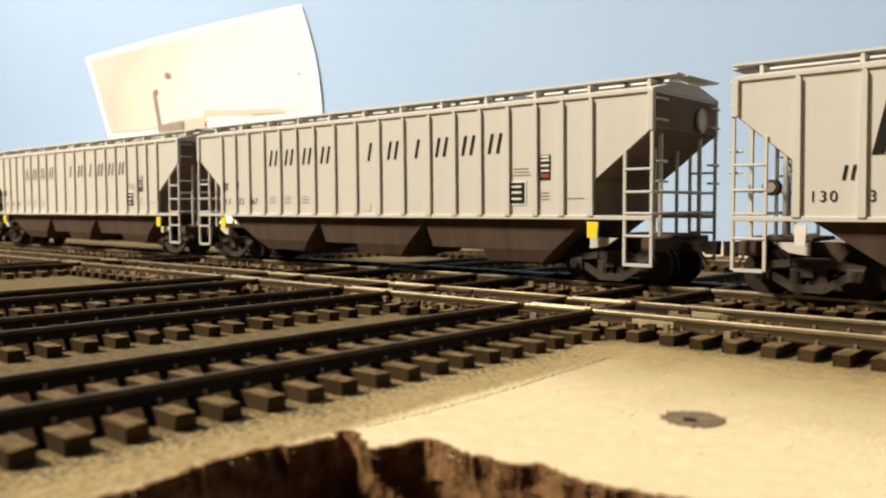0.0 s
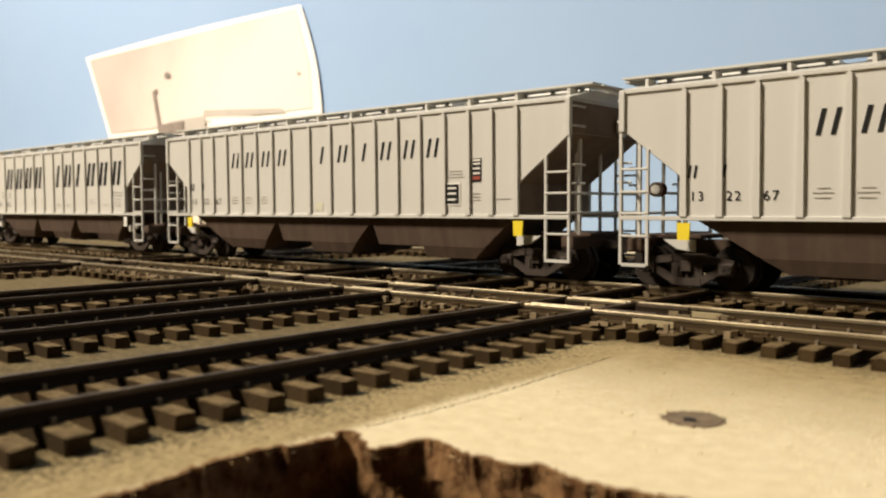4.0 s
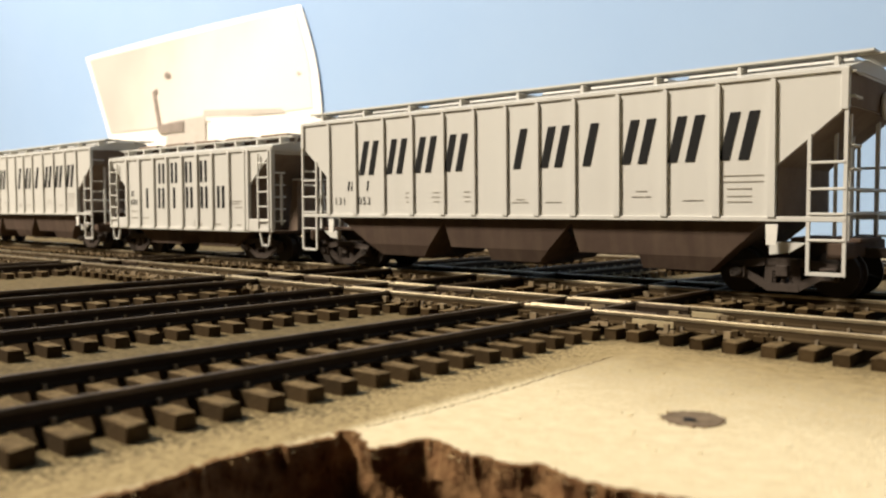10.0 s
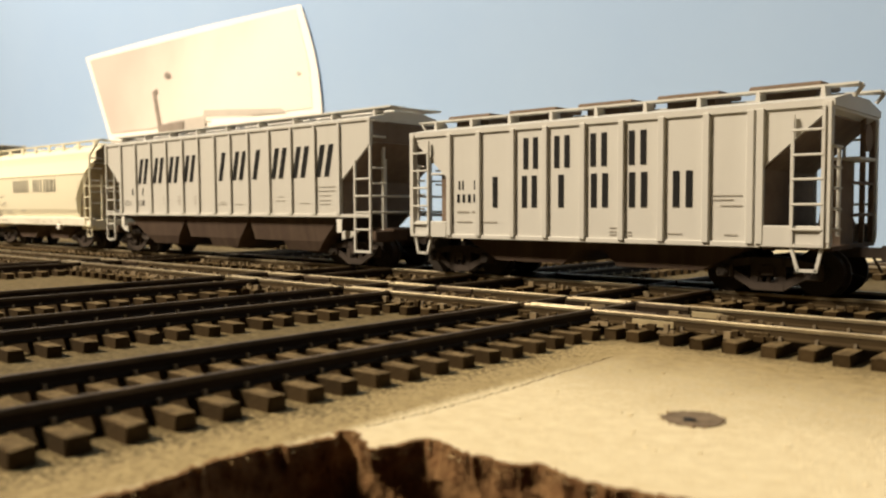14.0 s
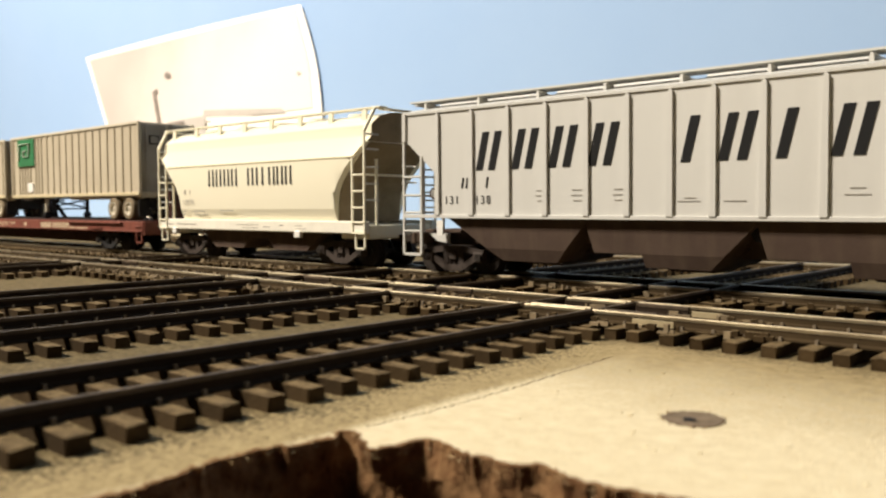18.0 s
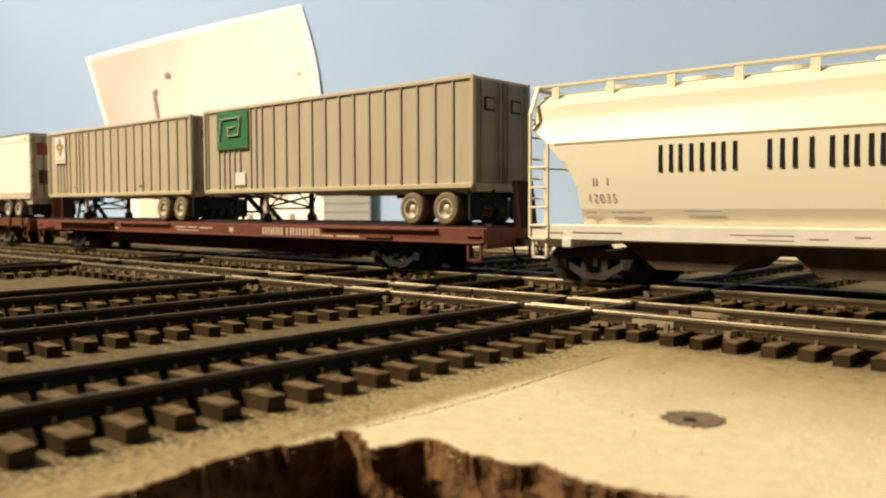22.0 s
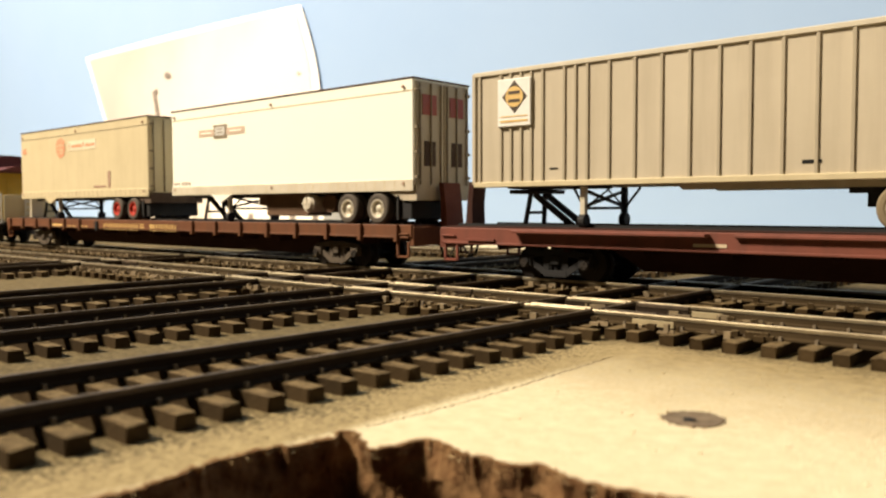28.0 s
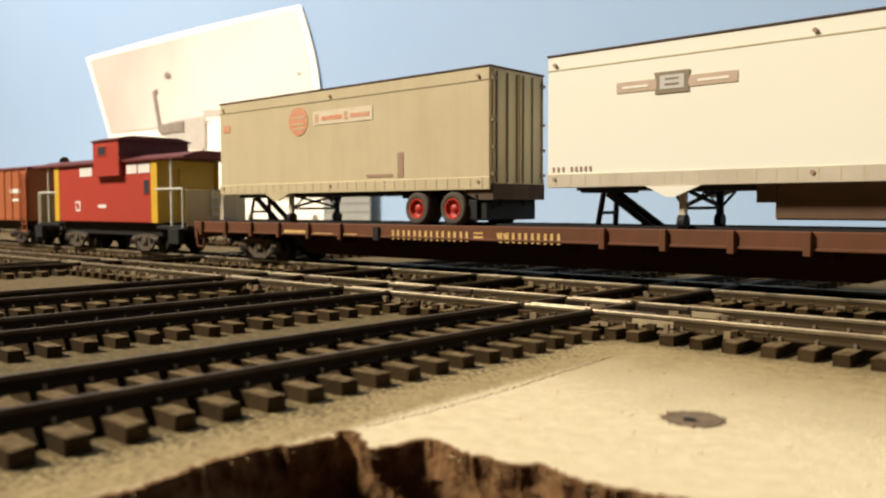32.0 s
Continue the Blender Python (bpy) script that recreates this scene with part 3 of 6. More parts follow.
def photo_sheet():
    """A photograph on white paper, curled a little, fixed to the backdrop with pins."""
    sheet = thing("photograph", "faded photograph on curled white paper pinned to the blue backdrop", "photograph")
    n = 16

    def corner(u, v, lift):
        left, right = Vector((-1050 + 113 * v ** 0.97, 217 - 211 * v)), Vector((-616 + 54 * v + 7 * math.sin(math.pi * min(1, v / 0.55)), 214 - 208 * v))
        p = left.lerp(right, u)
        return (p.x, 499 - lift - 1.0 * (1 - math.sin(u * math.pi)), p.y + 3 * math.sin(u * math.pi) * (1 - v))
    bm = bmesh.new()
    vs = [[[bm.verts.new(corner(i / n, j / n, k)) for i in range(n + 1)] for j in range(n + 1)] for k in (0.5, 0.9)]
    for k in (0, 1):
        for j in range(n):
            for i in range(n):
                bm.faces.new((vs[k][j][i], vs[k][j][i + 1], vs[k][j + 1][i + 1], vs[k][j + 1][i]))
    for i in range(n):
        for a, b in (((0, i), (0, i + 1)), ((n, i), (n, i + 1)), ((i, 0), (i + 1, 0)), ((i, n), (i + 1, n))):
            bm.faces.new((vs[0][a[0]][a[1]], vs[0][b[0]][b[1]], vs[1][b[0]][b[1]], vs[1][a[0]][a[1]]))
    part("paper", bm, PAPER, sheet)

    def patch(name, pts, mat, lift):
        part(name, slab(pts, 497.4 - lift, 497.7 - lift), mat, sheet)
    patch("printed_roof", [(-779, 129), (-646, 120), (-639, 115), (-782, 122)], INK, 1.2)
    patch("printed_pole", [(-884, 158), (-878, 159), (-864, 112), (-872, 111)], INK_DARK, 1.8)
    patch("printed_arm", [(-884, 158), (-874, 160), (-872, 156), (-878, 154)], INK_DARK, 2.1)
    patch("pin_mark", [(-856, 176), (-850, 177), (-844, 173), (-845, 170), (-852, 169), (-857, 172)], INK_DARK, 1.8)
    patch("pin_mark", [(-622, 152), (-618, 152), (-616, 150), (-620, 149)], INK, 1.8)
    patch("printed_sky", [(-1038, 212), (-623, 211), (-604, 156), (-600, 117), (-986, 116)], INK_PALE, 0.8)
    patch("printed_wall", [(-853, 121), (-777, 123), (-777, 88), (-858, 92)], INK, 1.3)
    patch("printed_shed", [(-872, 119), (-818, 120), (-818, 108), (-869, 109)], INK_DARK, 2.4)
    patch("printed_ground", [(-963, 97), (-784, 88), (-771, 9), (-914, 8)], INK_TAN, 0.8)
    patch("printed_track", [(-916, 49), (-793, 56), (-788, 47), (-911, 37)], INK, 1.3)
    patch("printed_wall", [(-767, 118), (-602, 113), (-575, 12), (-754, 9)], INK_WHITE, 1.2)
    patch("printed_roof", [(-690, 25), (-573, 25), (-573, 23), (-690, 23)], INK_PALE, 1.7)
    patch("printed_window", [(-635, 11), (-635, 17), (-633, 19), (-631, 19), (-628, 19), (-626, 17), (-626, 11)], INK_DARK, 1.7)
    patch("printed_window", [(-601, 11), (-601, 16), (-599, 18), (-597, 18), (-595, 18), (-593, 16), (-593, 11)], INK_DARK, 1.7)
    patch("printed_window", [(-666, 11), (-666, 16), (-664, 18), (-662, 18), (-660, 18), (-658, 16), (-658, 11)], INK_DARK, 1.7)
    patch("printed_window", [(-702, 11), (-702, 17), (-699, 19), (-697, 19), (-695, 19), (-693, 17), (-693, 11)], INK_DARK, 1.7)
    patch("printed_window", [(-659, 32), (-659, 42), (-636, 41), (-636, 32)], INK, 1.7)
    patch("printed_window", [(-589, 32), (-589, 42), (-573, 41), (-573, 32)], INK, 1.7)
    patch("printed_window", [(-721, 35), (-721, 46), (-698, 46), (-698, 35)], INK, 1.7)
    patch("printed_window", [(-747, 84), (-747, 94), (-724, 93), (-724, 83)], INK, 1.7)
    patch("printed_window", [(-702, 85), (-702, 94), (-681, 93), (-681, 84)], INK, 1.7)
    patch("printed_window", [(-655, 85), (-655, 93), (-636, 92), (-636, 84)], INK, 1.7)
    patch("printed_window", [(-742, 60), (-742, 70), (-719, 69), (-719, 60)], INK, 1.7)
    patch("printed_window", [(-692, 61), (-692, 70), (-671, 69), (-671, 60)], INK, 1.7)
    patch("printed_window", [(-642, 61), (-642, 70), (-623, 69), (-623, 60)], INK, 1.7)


def grey_panel():
    """A weathered grey card beside the photograph, leaning on the backdrop."""
    p = thing("grey_card", "blue-grey card with faint boards beside the photograph", "card")
    part("sheet", box(-578, -517, 490, 492, 0, 52, bev=0.1), CARD, p)
    for k in range(6):
        part("board_line", box(-577, -518, 489.6, 490.05, 5 + k * 7.6, 5.7 + k * 7.6), CARD_LINE, p)


def board_details():
    knot = thing("screw_hole", "dark round plug with a small hole sunk in the board", "screw plug")
    plug_rng = random.Random(21)
    ring = [(r * math.cos(k * math.tau / 40), r * math.sin(k * math.tau / 40)) for k in range(40) for r in [3.55 + plug_rng.uniform(-0.22, 0.25)]]
    bm = loft([[(x * f, y * f, z + plug_rng.uniform(-0.04, 0.04)) for x, y in ring] for f, z in ((1.0, -0.6), (1.0, 0.16), (0.8, 0.08), (0.55, 0.14), (0.30, 0.07))])
    part("plug", bm, material("grey_plug", (0.22, 0.165, 0.11), 0.9, 0, (0.10, 0.072, 0.047), 420, 1.0, 0.6, spec=0.1), knot)
    part("hole", rod((-0.5, -0.7, 0.02), (-0.5, -0.7, 0.26), 0.75, n=12), BLACK, knot)
    bm = bmesh.new()
    for k in range(46):
        a, r = plug_rng.uniform(0, math.tau), plug_rng.uniform(3.2, 4.1)
        p = Vector((r * math.cos(a), r * math.sin(a), 0.0))
        d = Vector((plug_rng.uniform(-0.5, 0.5), plug_rng.uniform(-0.5, 0.5), plug_rng.uniform(0.1, 0.55)))
        w = Vector((plug_rng.uniform(-1, 1), plug_rng.uniform(-1, 1), 0)).normalized() * plug_rng.uniform(0.06, 0.16)
        bm.faces.new([bm.verts.new(q) for q in (p - w, p + w, p + d)])
    tagged(part("frayed_rim", bm, FIBRE, knot), kind="stuff")
    knot.matrix_basis = pose(-41.5 * MM, 91.4 * MM, 0, 0, 0, 30)
    bm = bmesh.new()
    rng = random.Random(9)
    for k in range(120):
        y = 64 + k * 0.48
        x = float(np.interp(y, [63, 74, 90, 122], [-68.2, -67.5, -67.6, -69.4])) + rng.uniform(-0.25, 0.25)
        box(x - 0.10, x + 0.10, y - rng.uniform(0.02, 0.2), y + rng.uniform(0.0, 0.16), 0.01, 0.04 + rng.random() * 0.08, bm)
    tagged(part("seam", bm, material("dark_seam", (0.10, 0.065, 0.033), 0.9)), "dark ragged seam scored across the board", "seam", kind="structure")
    bm = bmesh.new()
    for k in range(260):
        x, y = rng.uniform(-82, 10), rng.uniform(60, 134)
        if y < 72 and x > -78:
            continue
        r = rng.uniform(0.06, 0.2)
        box(x - r, x + r, y - r * rng.uniform(0.6, 1.6), y + r, -0.02, r * 0.6, bm)
    tagged(part("crumbs", bm, BOARD), "loose fibre crumbs on the board", "crumbs", kind="stuff")
    for name, mat, count, text in (("track_debris", material("pale_debris", (0.28, 0.21, 0.12), 0.85, 0, (0.09, 0.066, 0.038), 150, 1.0), 1500, "pale splinters and filler strips between the rails"),
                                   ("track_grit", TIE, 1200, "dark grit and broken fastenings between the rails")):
        bm = bmesh.new()
        for k in range(count):
            y0 = rng.choice(MAINS[:2])
            x, y = rng.uniform(-440, -50), y0 + rng.uniform(-6, GAUGE + 6)
            if min(abs(y - y0), abs(y - y0 - GAUGE)) < 1.3:
                continue
            a, b, h = rng.uniform(0.2, 1.1), rng.uniform(0.2, 0.6), rng.uniform(0.1, 1.3)
            if rng.random() < 0.12:
                a *= 2.6
            c = box(x - a, x + a, y - b, y + b, 1.9, 2.1 + h, bm)
        tagged(part(name, bm, mat), text, "track filler", kind="stuff")
    for name, at in (("joint_plate", (-71.2, 160.2, 8.4)), ("joint_plate", (-73.2, 142.9, 8.6))):
        p = thing(name, "pale strip of card wedged beside the rail", "card strip", "strips beside the rails")
        part("strip", box(-at[2] / 2, at[2] / 2, -0.25, 0.25, 0, 1.2, bev=0.05), material("pale_card", (0.40, 0.325, 0.19), 0.8, 0, (0.28, 0.22, 0.12), 300, 0.9), p)
        p.matrix_basis = pose(at[0] * MM, at[1] * MM, 2.3 * MM)


layout_board()
room()
main_track(MAINS[0], "empty main track with bright rails on weathered ties", -2590, 1990)
main_track(MAINS[1], "main track with bright rails carrying the freight train", -2590, 1990)
main_track(MAINS[2], "far main track with bright rails behind the train", -2590, 1990)
crossing_track(CROSS[0], "dark track on chunky brown ties crossing the main tracks", -60, 345, 35.2 - 15 * 6.05, 6.05)
crossing_track(CROSS[1], "dark track on chunky brown ties crossing the main tracks", -38.6, 345, 55.7 - 15 * 6.04)
crossing_track(CROSS[2], "dark track on chunky brown ties crossing the main tracks", -40, 345, -38)
crossing_track(CROSS[3], "dark track on chunky brown ties crossing the main tracks", -40, 345, -38)
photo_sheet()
grey_panel()
board_details()

# ---- the train; every car stands on the rail heads, x from its middle ----
STRETCH[0] = LONG
MOVING = []          # things that ride with the train, and where they stand in it
TURNING = []         # wheelsets
SHARED = {}          # meshes used again and again


def shared(key, name, make, mat, parent, x=0.0, y=0.0, z=0.0, rz=0.0, label="", shade=False):
    """A part that shares its mesh with its likes."""
    if key not in SHARED:
        STRETCH[0] = 1.0
        ob = part(name, make(), mat, parent, label, shade)
        STRETCH[0] = LONG
        SHARED[key] = ob.data
    else:
        ob = new(name, SHARED[key])
        ob.parent = parent
        tagged(ob, label)
    ob.matrix_basis = pose(x * LONG * MM, y * MM, z * MM, 0, 0, rz)
    return ob


def wheelset_mesh(r):
    bm = rod((0, -12.6, 0), (0, 12.6, 0), 0.9, n=10)
    for s in (-1, 1):
        for y0, y1, rr in ((7.1, 9.6, r), (6.3, 7.15, r + 0.75), (9.55, 10.2, r * 0.45)):
            rod((0, s * y0, 0), (0, s * y1, 0), rr, bm, 28)
        rod((0, s * 12.5, 0), (0, s * 13.9, 0), 1.25, bm, 12)
        for a in range(3):
            c, t = math.cos(a * 2.094), math.sin(a * 2.094)
            rod((c * 0.7, s * 13.85, t * 0.7), (c * 0.7, s * 14.1, t * 0.7), 0.25, bm, 6)
    return bm


def sideframe_mesh(half):
    """A cast truck side: arched top, sloping legs, spring nest and journal boxes."""
    bm = bmesh.new()

    def bar(a, b, w):
        a, b = Vector((a[0], 0, a[1])), Vector((b[0], 0, b[1]))
        beam(a, b, w, 1.8, bm)
    bar((-half - 1.8, 6.6), (-3.5, 7.8), 1.25)
    bar((-3.9, 7.8), (3.9, 7.8), 1.25)
    bar((3.5, 7.8), (half + 1.8, 6.6), 1.25)
    bar((-half + 1.2, 5.2), (-3.4, 2.0), 1.15)
    bar((half - 1.2, 5.2), (3.4, 2.0), 1.15)
    bar((-3.7, 1.9), (3.7, 1.9), 1.3)
    bar((-3.3, 2.4), (-3.0, 7.6), 0.8)
    bar((3.3, 2.4), (3.0, 7.6), 0.8)
    for s in (-1, 1):
        box(s * half - 1.9, s * half + 1.9, -1.3, 1.1, 3.7, 6.8, bm, 0.3)
    for x in (-1.9, 0, 1.9):
        for k in range(4):
            rod((x, 0.35, 2.6 + k * 0.75), (x, 0.35, 3.1 + k * 0.75), 0.62, bm, 10)
    box(-2.4, 2.4, -0.5, 1.2, 5.7, 6.7, bm)
    for s in (-1, 1):
        rod((s * half, -1.7, 5.2), (s * half, -1.2, 5.2), 1.1, bm, 12)
    return bm


def truck(car, x, half=10.2, r=5.25, mat=None):
    mat = mat or TRUCK
    t = shared(("bolster", mat.name), "truck", lambda: box(-3, 3, -12, 12, 5.4, 8.6, box(-1.4, 1.4, -13, 13, 4.4, 7, bev=0.2)), mat, car, x, label="dark cast truck with two wheelsets")
    for s in (-1, 1):
        shared(("side", half, mat.name), "side_frame", lambda: sideframe_mesh(half), mat, t, 0, s * 12.0, 0, 0 if s < 0 else 180)
        shared(("brake", half), "brake_shoe", lambda: box(-0.5, 0.5, -8.8, 8.8, 3.2, 4.6, bev=0.1), TRUCK, t, s * (half - r - 0.6))
    for s in (-1, 1):
        w = shared(("axle", r), "wheelset", lambda: wheelset_mesh(r), WHEEL, car, x + s * half, 0, r, shade=False)
        TURNING.append((w, (x + s * half) * LONG, r))
    return t


def coupler(car, x, way):
    def make():
        bm = box(-3.5, 7.5, -1.1, 1.1, 8.7, 11.1, bev=0.2)
        slab([(7.3, 8.2), (10.2, 8.2), (10.6, 11.6), (7.3, 11.6)], -2.1, 0.5, bm)
        rod((9.5, 1.0, 8.1), (9.5, 1.0, 11.7), 0.9, bm)
        rod((5, 0.6, 8.7), (6.5, 2.2, 5.2), 0.3, bm)
        return bm
    shared(("coupler",), "coupler", make, TRUCK, car, x, 0, 0, 0 if way > 0 else 180)
    def hose():
        bm = rod((0, -4.2, 8.5), (1.5, -4.6, 5.2), 0.4)
        rod((1.5, -4.6, 5.2), (4.5, -4.0, 4.2), 0.4, bm)
        return bm
    shared(("hose",), "air_hose", hose, BLACK, car, x, 0, 0, 0 if way > 0 else 180)


def ladder(car, x0, x1, y, z0, z_in, z_out, rungs, mat, thick=0.45, inward=None):
    """A side ladder: the stile at x0 ends at z_in, the one at x1 at z_out; the foot bends into a stirrup."""
    bm = bmesh.new()
    beam((x0, y, z0), (x0, y, z_in), thick * 1.6, thick * 1.6, bm)
    beam((x1, y, z0), (x1, y, z_out), thick * 1.6, thick * 1.6, bm)
    beam((x0 - 0.35, y, z0), (x1 + 0.35, y, z0), thick * 1.5, thick * 1.8, bm)
    for z in rungs:
        rod((x0, y - 0.25, z), (x1, y - 0.25, z), thick * 0.75, bm, 6)
    return part("ladder", bm, mat, car)


def end_rungs(car, x, y, zs, mat, way):
    for z in zs:
        def make():
            bm = rod((0, -2.6, 0), (0, 2.6, 0), 0.32, n=6)
            for s in (-1, 1):
                rod((0, s * 2.6, 0), (-1.0, s * 2.6, 0), 0.32, bm, 6)
            return bm
        shared(("rung",), "grab_iron", make, mat, car, x + way * 1.0, y, z, 0 if way > 0 else 180)


def tag(car, x, z, mat, name="tag", w=3.4, h=4.2, y=-18.9):
    shared((name, w, h), name, lambda: slab([(-w / 2 + 0.15, -h / 2), (w / 2 - 0.3, -h / 2), (w / 2, h / 2), (-w / 2, h / 2)], -0.2, 0.2), mat, car, x, y, z)


def hopper(x_mid, label, length, ribs, inset, sill, top, slope, mat=GREY, hatch_rail=True):
    """A three-bay covered hopper with outside ribs; slope: heights of the end slope at the end and at the first rib."""
    car = thing("covered_hopper", label, "hopper car", "cars of the train")
    L, W = length / 2, 18.7
    b0 = L - inset
    prof = [(-L, top), (-L, slope[0]), (-b0, slope[1]), (-b0, sill), (b0, sill), (b0, slope[1]), (L, slope[0]), (L, top)]
    part("body", slab(prof, -W, W), mat, car)
    # roof: shallow slopes to a flat middle, with the end panels dropped
    ring = [(-W, top - 0.05), (-W - 0.3, top + 0.35), (-7, top + 2.9), (7, top + 2.9), (W + 0.3, top + 0.35), (W, top - 0.05)]
    part("roof", loft([[(x, y, z) for y, z in ring] for x in (-L - 0.4, L + 0.4)]), mat, car)
    for s in (-1, 1):
        for x in ribs:
            shared(("rib", top, sill), "rib", lambda: slab([(-0.85, sill), (0.85, sill), (0.6, top - 1.2), (0, top - 0.3), (-0.6, top - 1.2)], -0.85, 0.1),
                   mat, car, x, s * W, 0, 0 if s < 0 else 180)
        part("side_sill", box(-L, L, s * W - 0.55, s * W + 0.35, sill - 1.0, sill + 0.15, bev=0.12), mat, car)
        part("top_chord", box(-L - 0.2, L + 0.2, s * W - 0.5, s * W + 0.5, top - 0.7, top + 0.25, bev=0.12), mat, car)
    # discharge bays: three funnels, and the hood between them
    c = b0 / 81.0
    zt, zb, zk = sill - 0.4, 5.0, 8.5
    f = (zt - zk) / (zt - zb)
    for k, (top_a, top_b, low_a, low_b) in enumerate(((-79, -25, -58, -38), (-27, 24, -9, 9.5), (22, 79, 44, 63))):
        # the inner bays flare to one side, with a step down to the outlet
        knee_b, knee_a = top_b + f * (low_b - top_b), top_a + (2.5 if k else f * (low_a - top_a))
        step_a = low_a - 0.5 if k else knee_a
        bm = loft([[(x * c, y, z) for x, y in ((u, -w), (v, -w), (v, w), (u, w))]
                   for u, v, w, z in ((top_a, top_b, 17.5, zt), (knee_a, knee_b, 16.0, zk), (step_a, knee_b, 15.95, zk - 0.1), (low_a, low_b, 14.6, zb))])
        bay = part("hopper_bay", bm, GREY_DARK, car, "dark brown funnel of a discharge bay")
        mid = (low_a + low_b) / 2
        shared(("gate",), "discharge_gate", lambda: box(-6.4, 6.4, -7.2, 7.2, 3.8, 5.0, box(-7.8, 7.8, -9.6, 9.6, 4.5, 5.4), 0.2), GREY_DARK, bay, mid * c)
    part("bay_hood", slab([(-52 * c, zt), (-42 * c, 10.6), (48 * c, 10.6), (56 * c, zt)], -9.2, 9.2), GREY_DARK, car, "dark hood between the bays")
    # near-black plates standing in for the shaded triangular recesses
    for k in (-22.5, 22.5):
        for s in (-1, 1):
            shared(("brace",), "recess_shade_plate", lambda: slab([(-4.6, 17.6), (-1.2, 12.4), (3.6, 12.0), (0.8, 17.6)], -0.25, 0.25), STEEL_DARK, car, k * c, s * 15.0)
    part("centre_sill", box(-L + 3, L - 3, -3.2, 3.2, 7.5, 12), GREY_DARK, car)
    # roof walk and hatches
    for s in (-1, 1):
        part("running_board", box(-L - 3, L + 3, s * 9.0 - 3.6, s * 9.0 + 3.6, top + 4.0, top + 4.5), mat, car)
        n = 12 if hatch_rail else 9
        for i in range(n):
            x = -L + 4 + i * (2 * L - 8) / (n - 1)
            shared(("prop", hatch_rail), "roof_bracket", lambda: slab([(-0.6, 0.8), (0.6, 0.8), (0.35, 4.1), (-0.35, 4.1)], -2.6, 1.6), mat, car, x, s * 10.6, top - 0.6)
    for i in range(4):
        x = -L + L / 4 + i * L / 2
        hw = L / 4 - 2.5
        part("hatch_cover", loft([[(x - hw, -5, top + 2.8), (x + hw, -5, top + 2.8), (x + hw, 5, top + 2.8), (x - hw, 5, top + 2.8)],
                                  [(x - hw + 0.4, -4.4, top + 4.3), (x + hw - 0.4, -4.4, top + 4.3), (x + hw - 0.4, 4.4, top + 4.3), (x - hw + 0.4, 4.4, top + 4.3)]]), mat, car)
        if hatch_rail:
            for k in range(5):
                shared(("clamp",), "hatch_clamp", lambda: box(-0.8, 0.8, -5.6, 5.6, 0, 1.5, bev=0.25), mat, car, x - hw + 3 + k * (2 * hw - 6) / 4, 0, top + 4.2)
    for way in (-1, 1):
        rungs = [30.0, 24.3, 18.9, 13.2] if sill > 15 else [26, 20, 14]
        for s in (-1, 1):
            ladder(car, way * (L - 7.3), way * (L - 0.2), s * (W + 0.1), 5.9, slope[0] - 5.6, top, rungs, mat)
            part("corner_post", box(*sorted((way * (L - 1.3), way * (L + 0.25))), s * W - 0.75, s * W + 0.75, slope[0] - 1, top, bev=0.15), mat, car)
            shared(("endpost", slope), "end_post", lambda: box(-0.45, 0.45, -0.45, 0.45, 13, slope[0] + 0.5), mat, car, way * (L - 1.5), s * 11.5)
            shared(("endpost2", slope), "end_post", lambda: box(-0.35, 0.35, -0.35, 0.35, 13, slope[0] - 4), mat, car, way * (L - 5.5), s * 6.5)
            end_rungs(car, way * L, s * 15.6, [slope[0] + 1.8 + k * 5.2 for k in range(int((top - slope[0]) / 5.2) + 1)] + [slope[0] - 8.5, slope[0] - 13.5], mat, way)
        # thin cover sheets whose dark brown carries the shade of the end
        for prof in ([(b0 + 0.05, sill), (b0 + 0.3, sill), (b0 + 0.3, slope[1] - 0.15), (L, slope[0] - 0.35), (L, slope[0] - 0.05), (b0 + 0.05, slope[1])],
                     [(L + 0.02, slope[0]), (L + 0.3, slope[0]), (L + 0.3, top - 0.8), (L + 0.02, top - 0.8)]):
            part("end_sheet", slab([(way * x, z) for x, z in prof], -W + 0.8, W - 0.8), GRIME_SHADE, car, "brown end sheet darkened for shade")
        part("end_platform", box(*sorted((way * b0, way * (L + 0.5))), -8.5, 8.5, 12.4, 13.4, bev=0.2), GREY_DARK, car, "dark brown end platform")
        part("end_rail", rod((way * (L - 0.6), -W, 24.3), (way * (L - 0.6), W, 24.3), 0.4, n=6), mat, car)
        part("end_rail", rod((way * (L - 0.6), -W, 18.9), (way * (L - 0.6), W, 18.9), 0.4, n=6), mat, car)
        part("end_walk", box(*sorted((way * (L - 1), way * (L + 4.2))), -9, 9, top + 3.6, top + 4.1, bev=0.1), mat, car)
        part("end_sill", box(*sorted((way * (L - 4.5), way * (L - 0.5))), -16, 16, 9.0, 12.6, bev=0.3), GREY_DARK, car)
        for s in (-1, 1):
            part("bolster_web", slab([(way * (b0 - 1.8), 9.6), (way * (b0 + 2.5), 10.2), (way * (b0 + 6), 12.5), (way * (b0 - 1.8), 12.5)], s * 16.2 - 0.5, s * 16.2 + 0.5), mat, car)
        if way < 0:
            drum = part("brake_cylinder", rod((5.6 - L, -11, 25), (5.6 - L, -8.5, 25), 1.9, n=18), GREY_DARK, car, "round dark brake cylinder")
            part("end_cap", rod((5.6 - L, -11.3, 25), (5.6 - L, -10.95, 25), 1.2, n=14), mat, drum)
        truck(car, way * (L - 14.5))
        coupler(car, way * (L - 1), way)
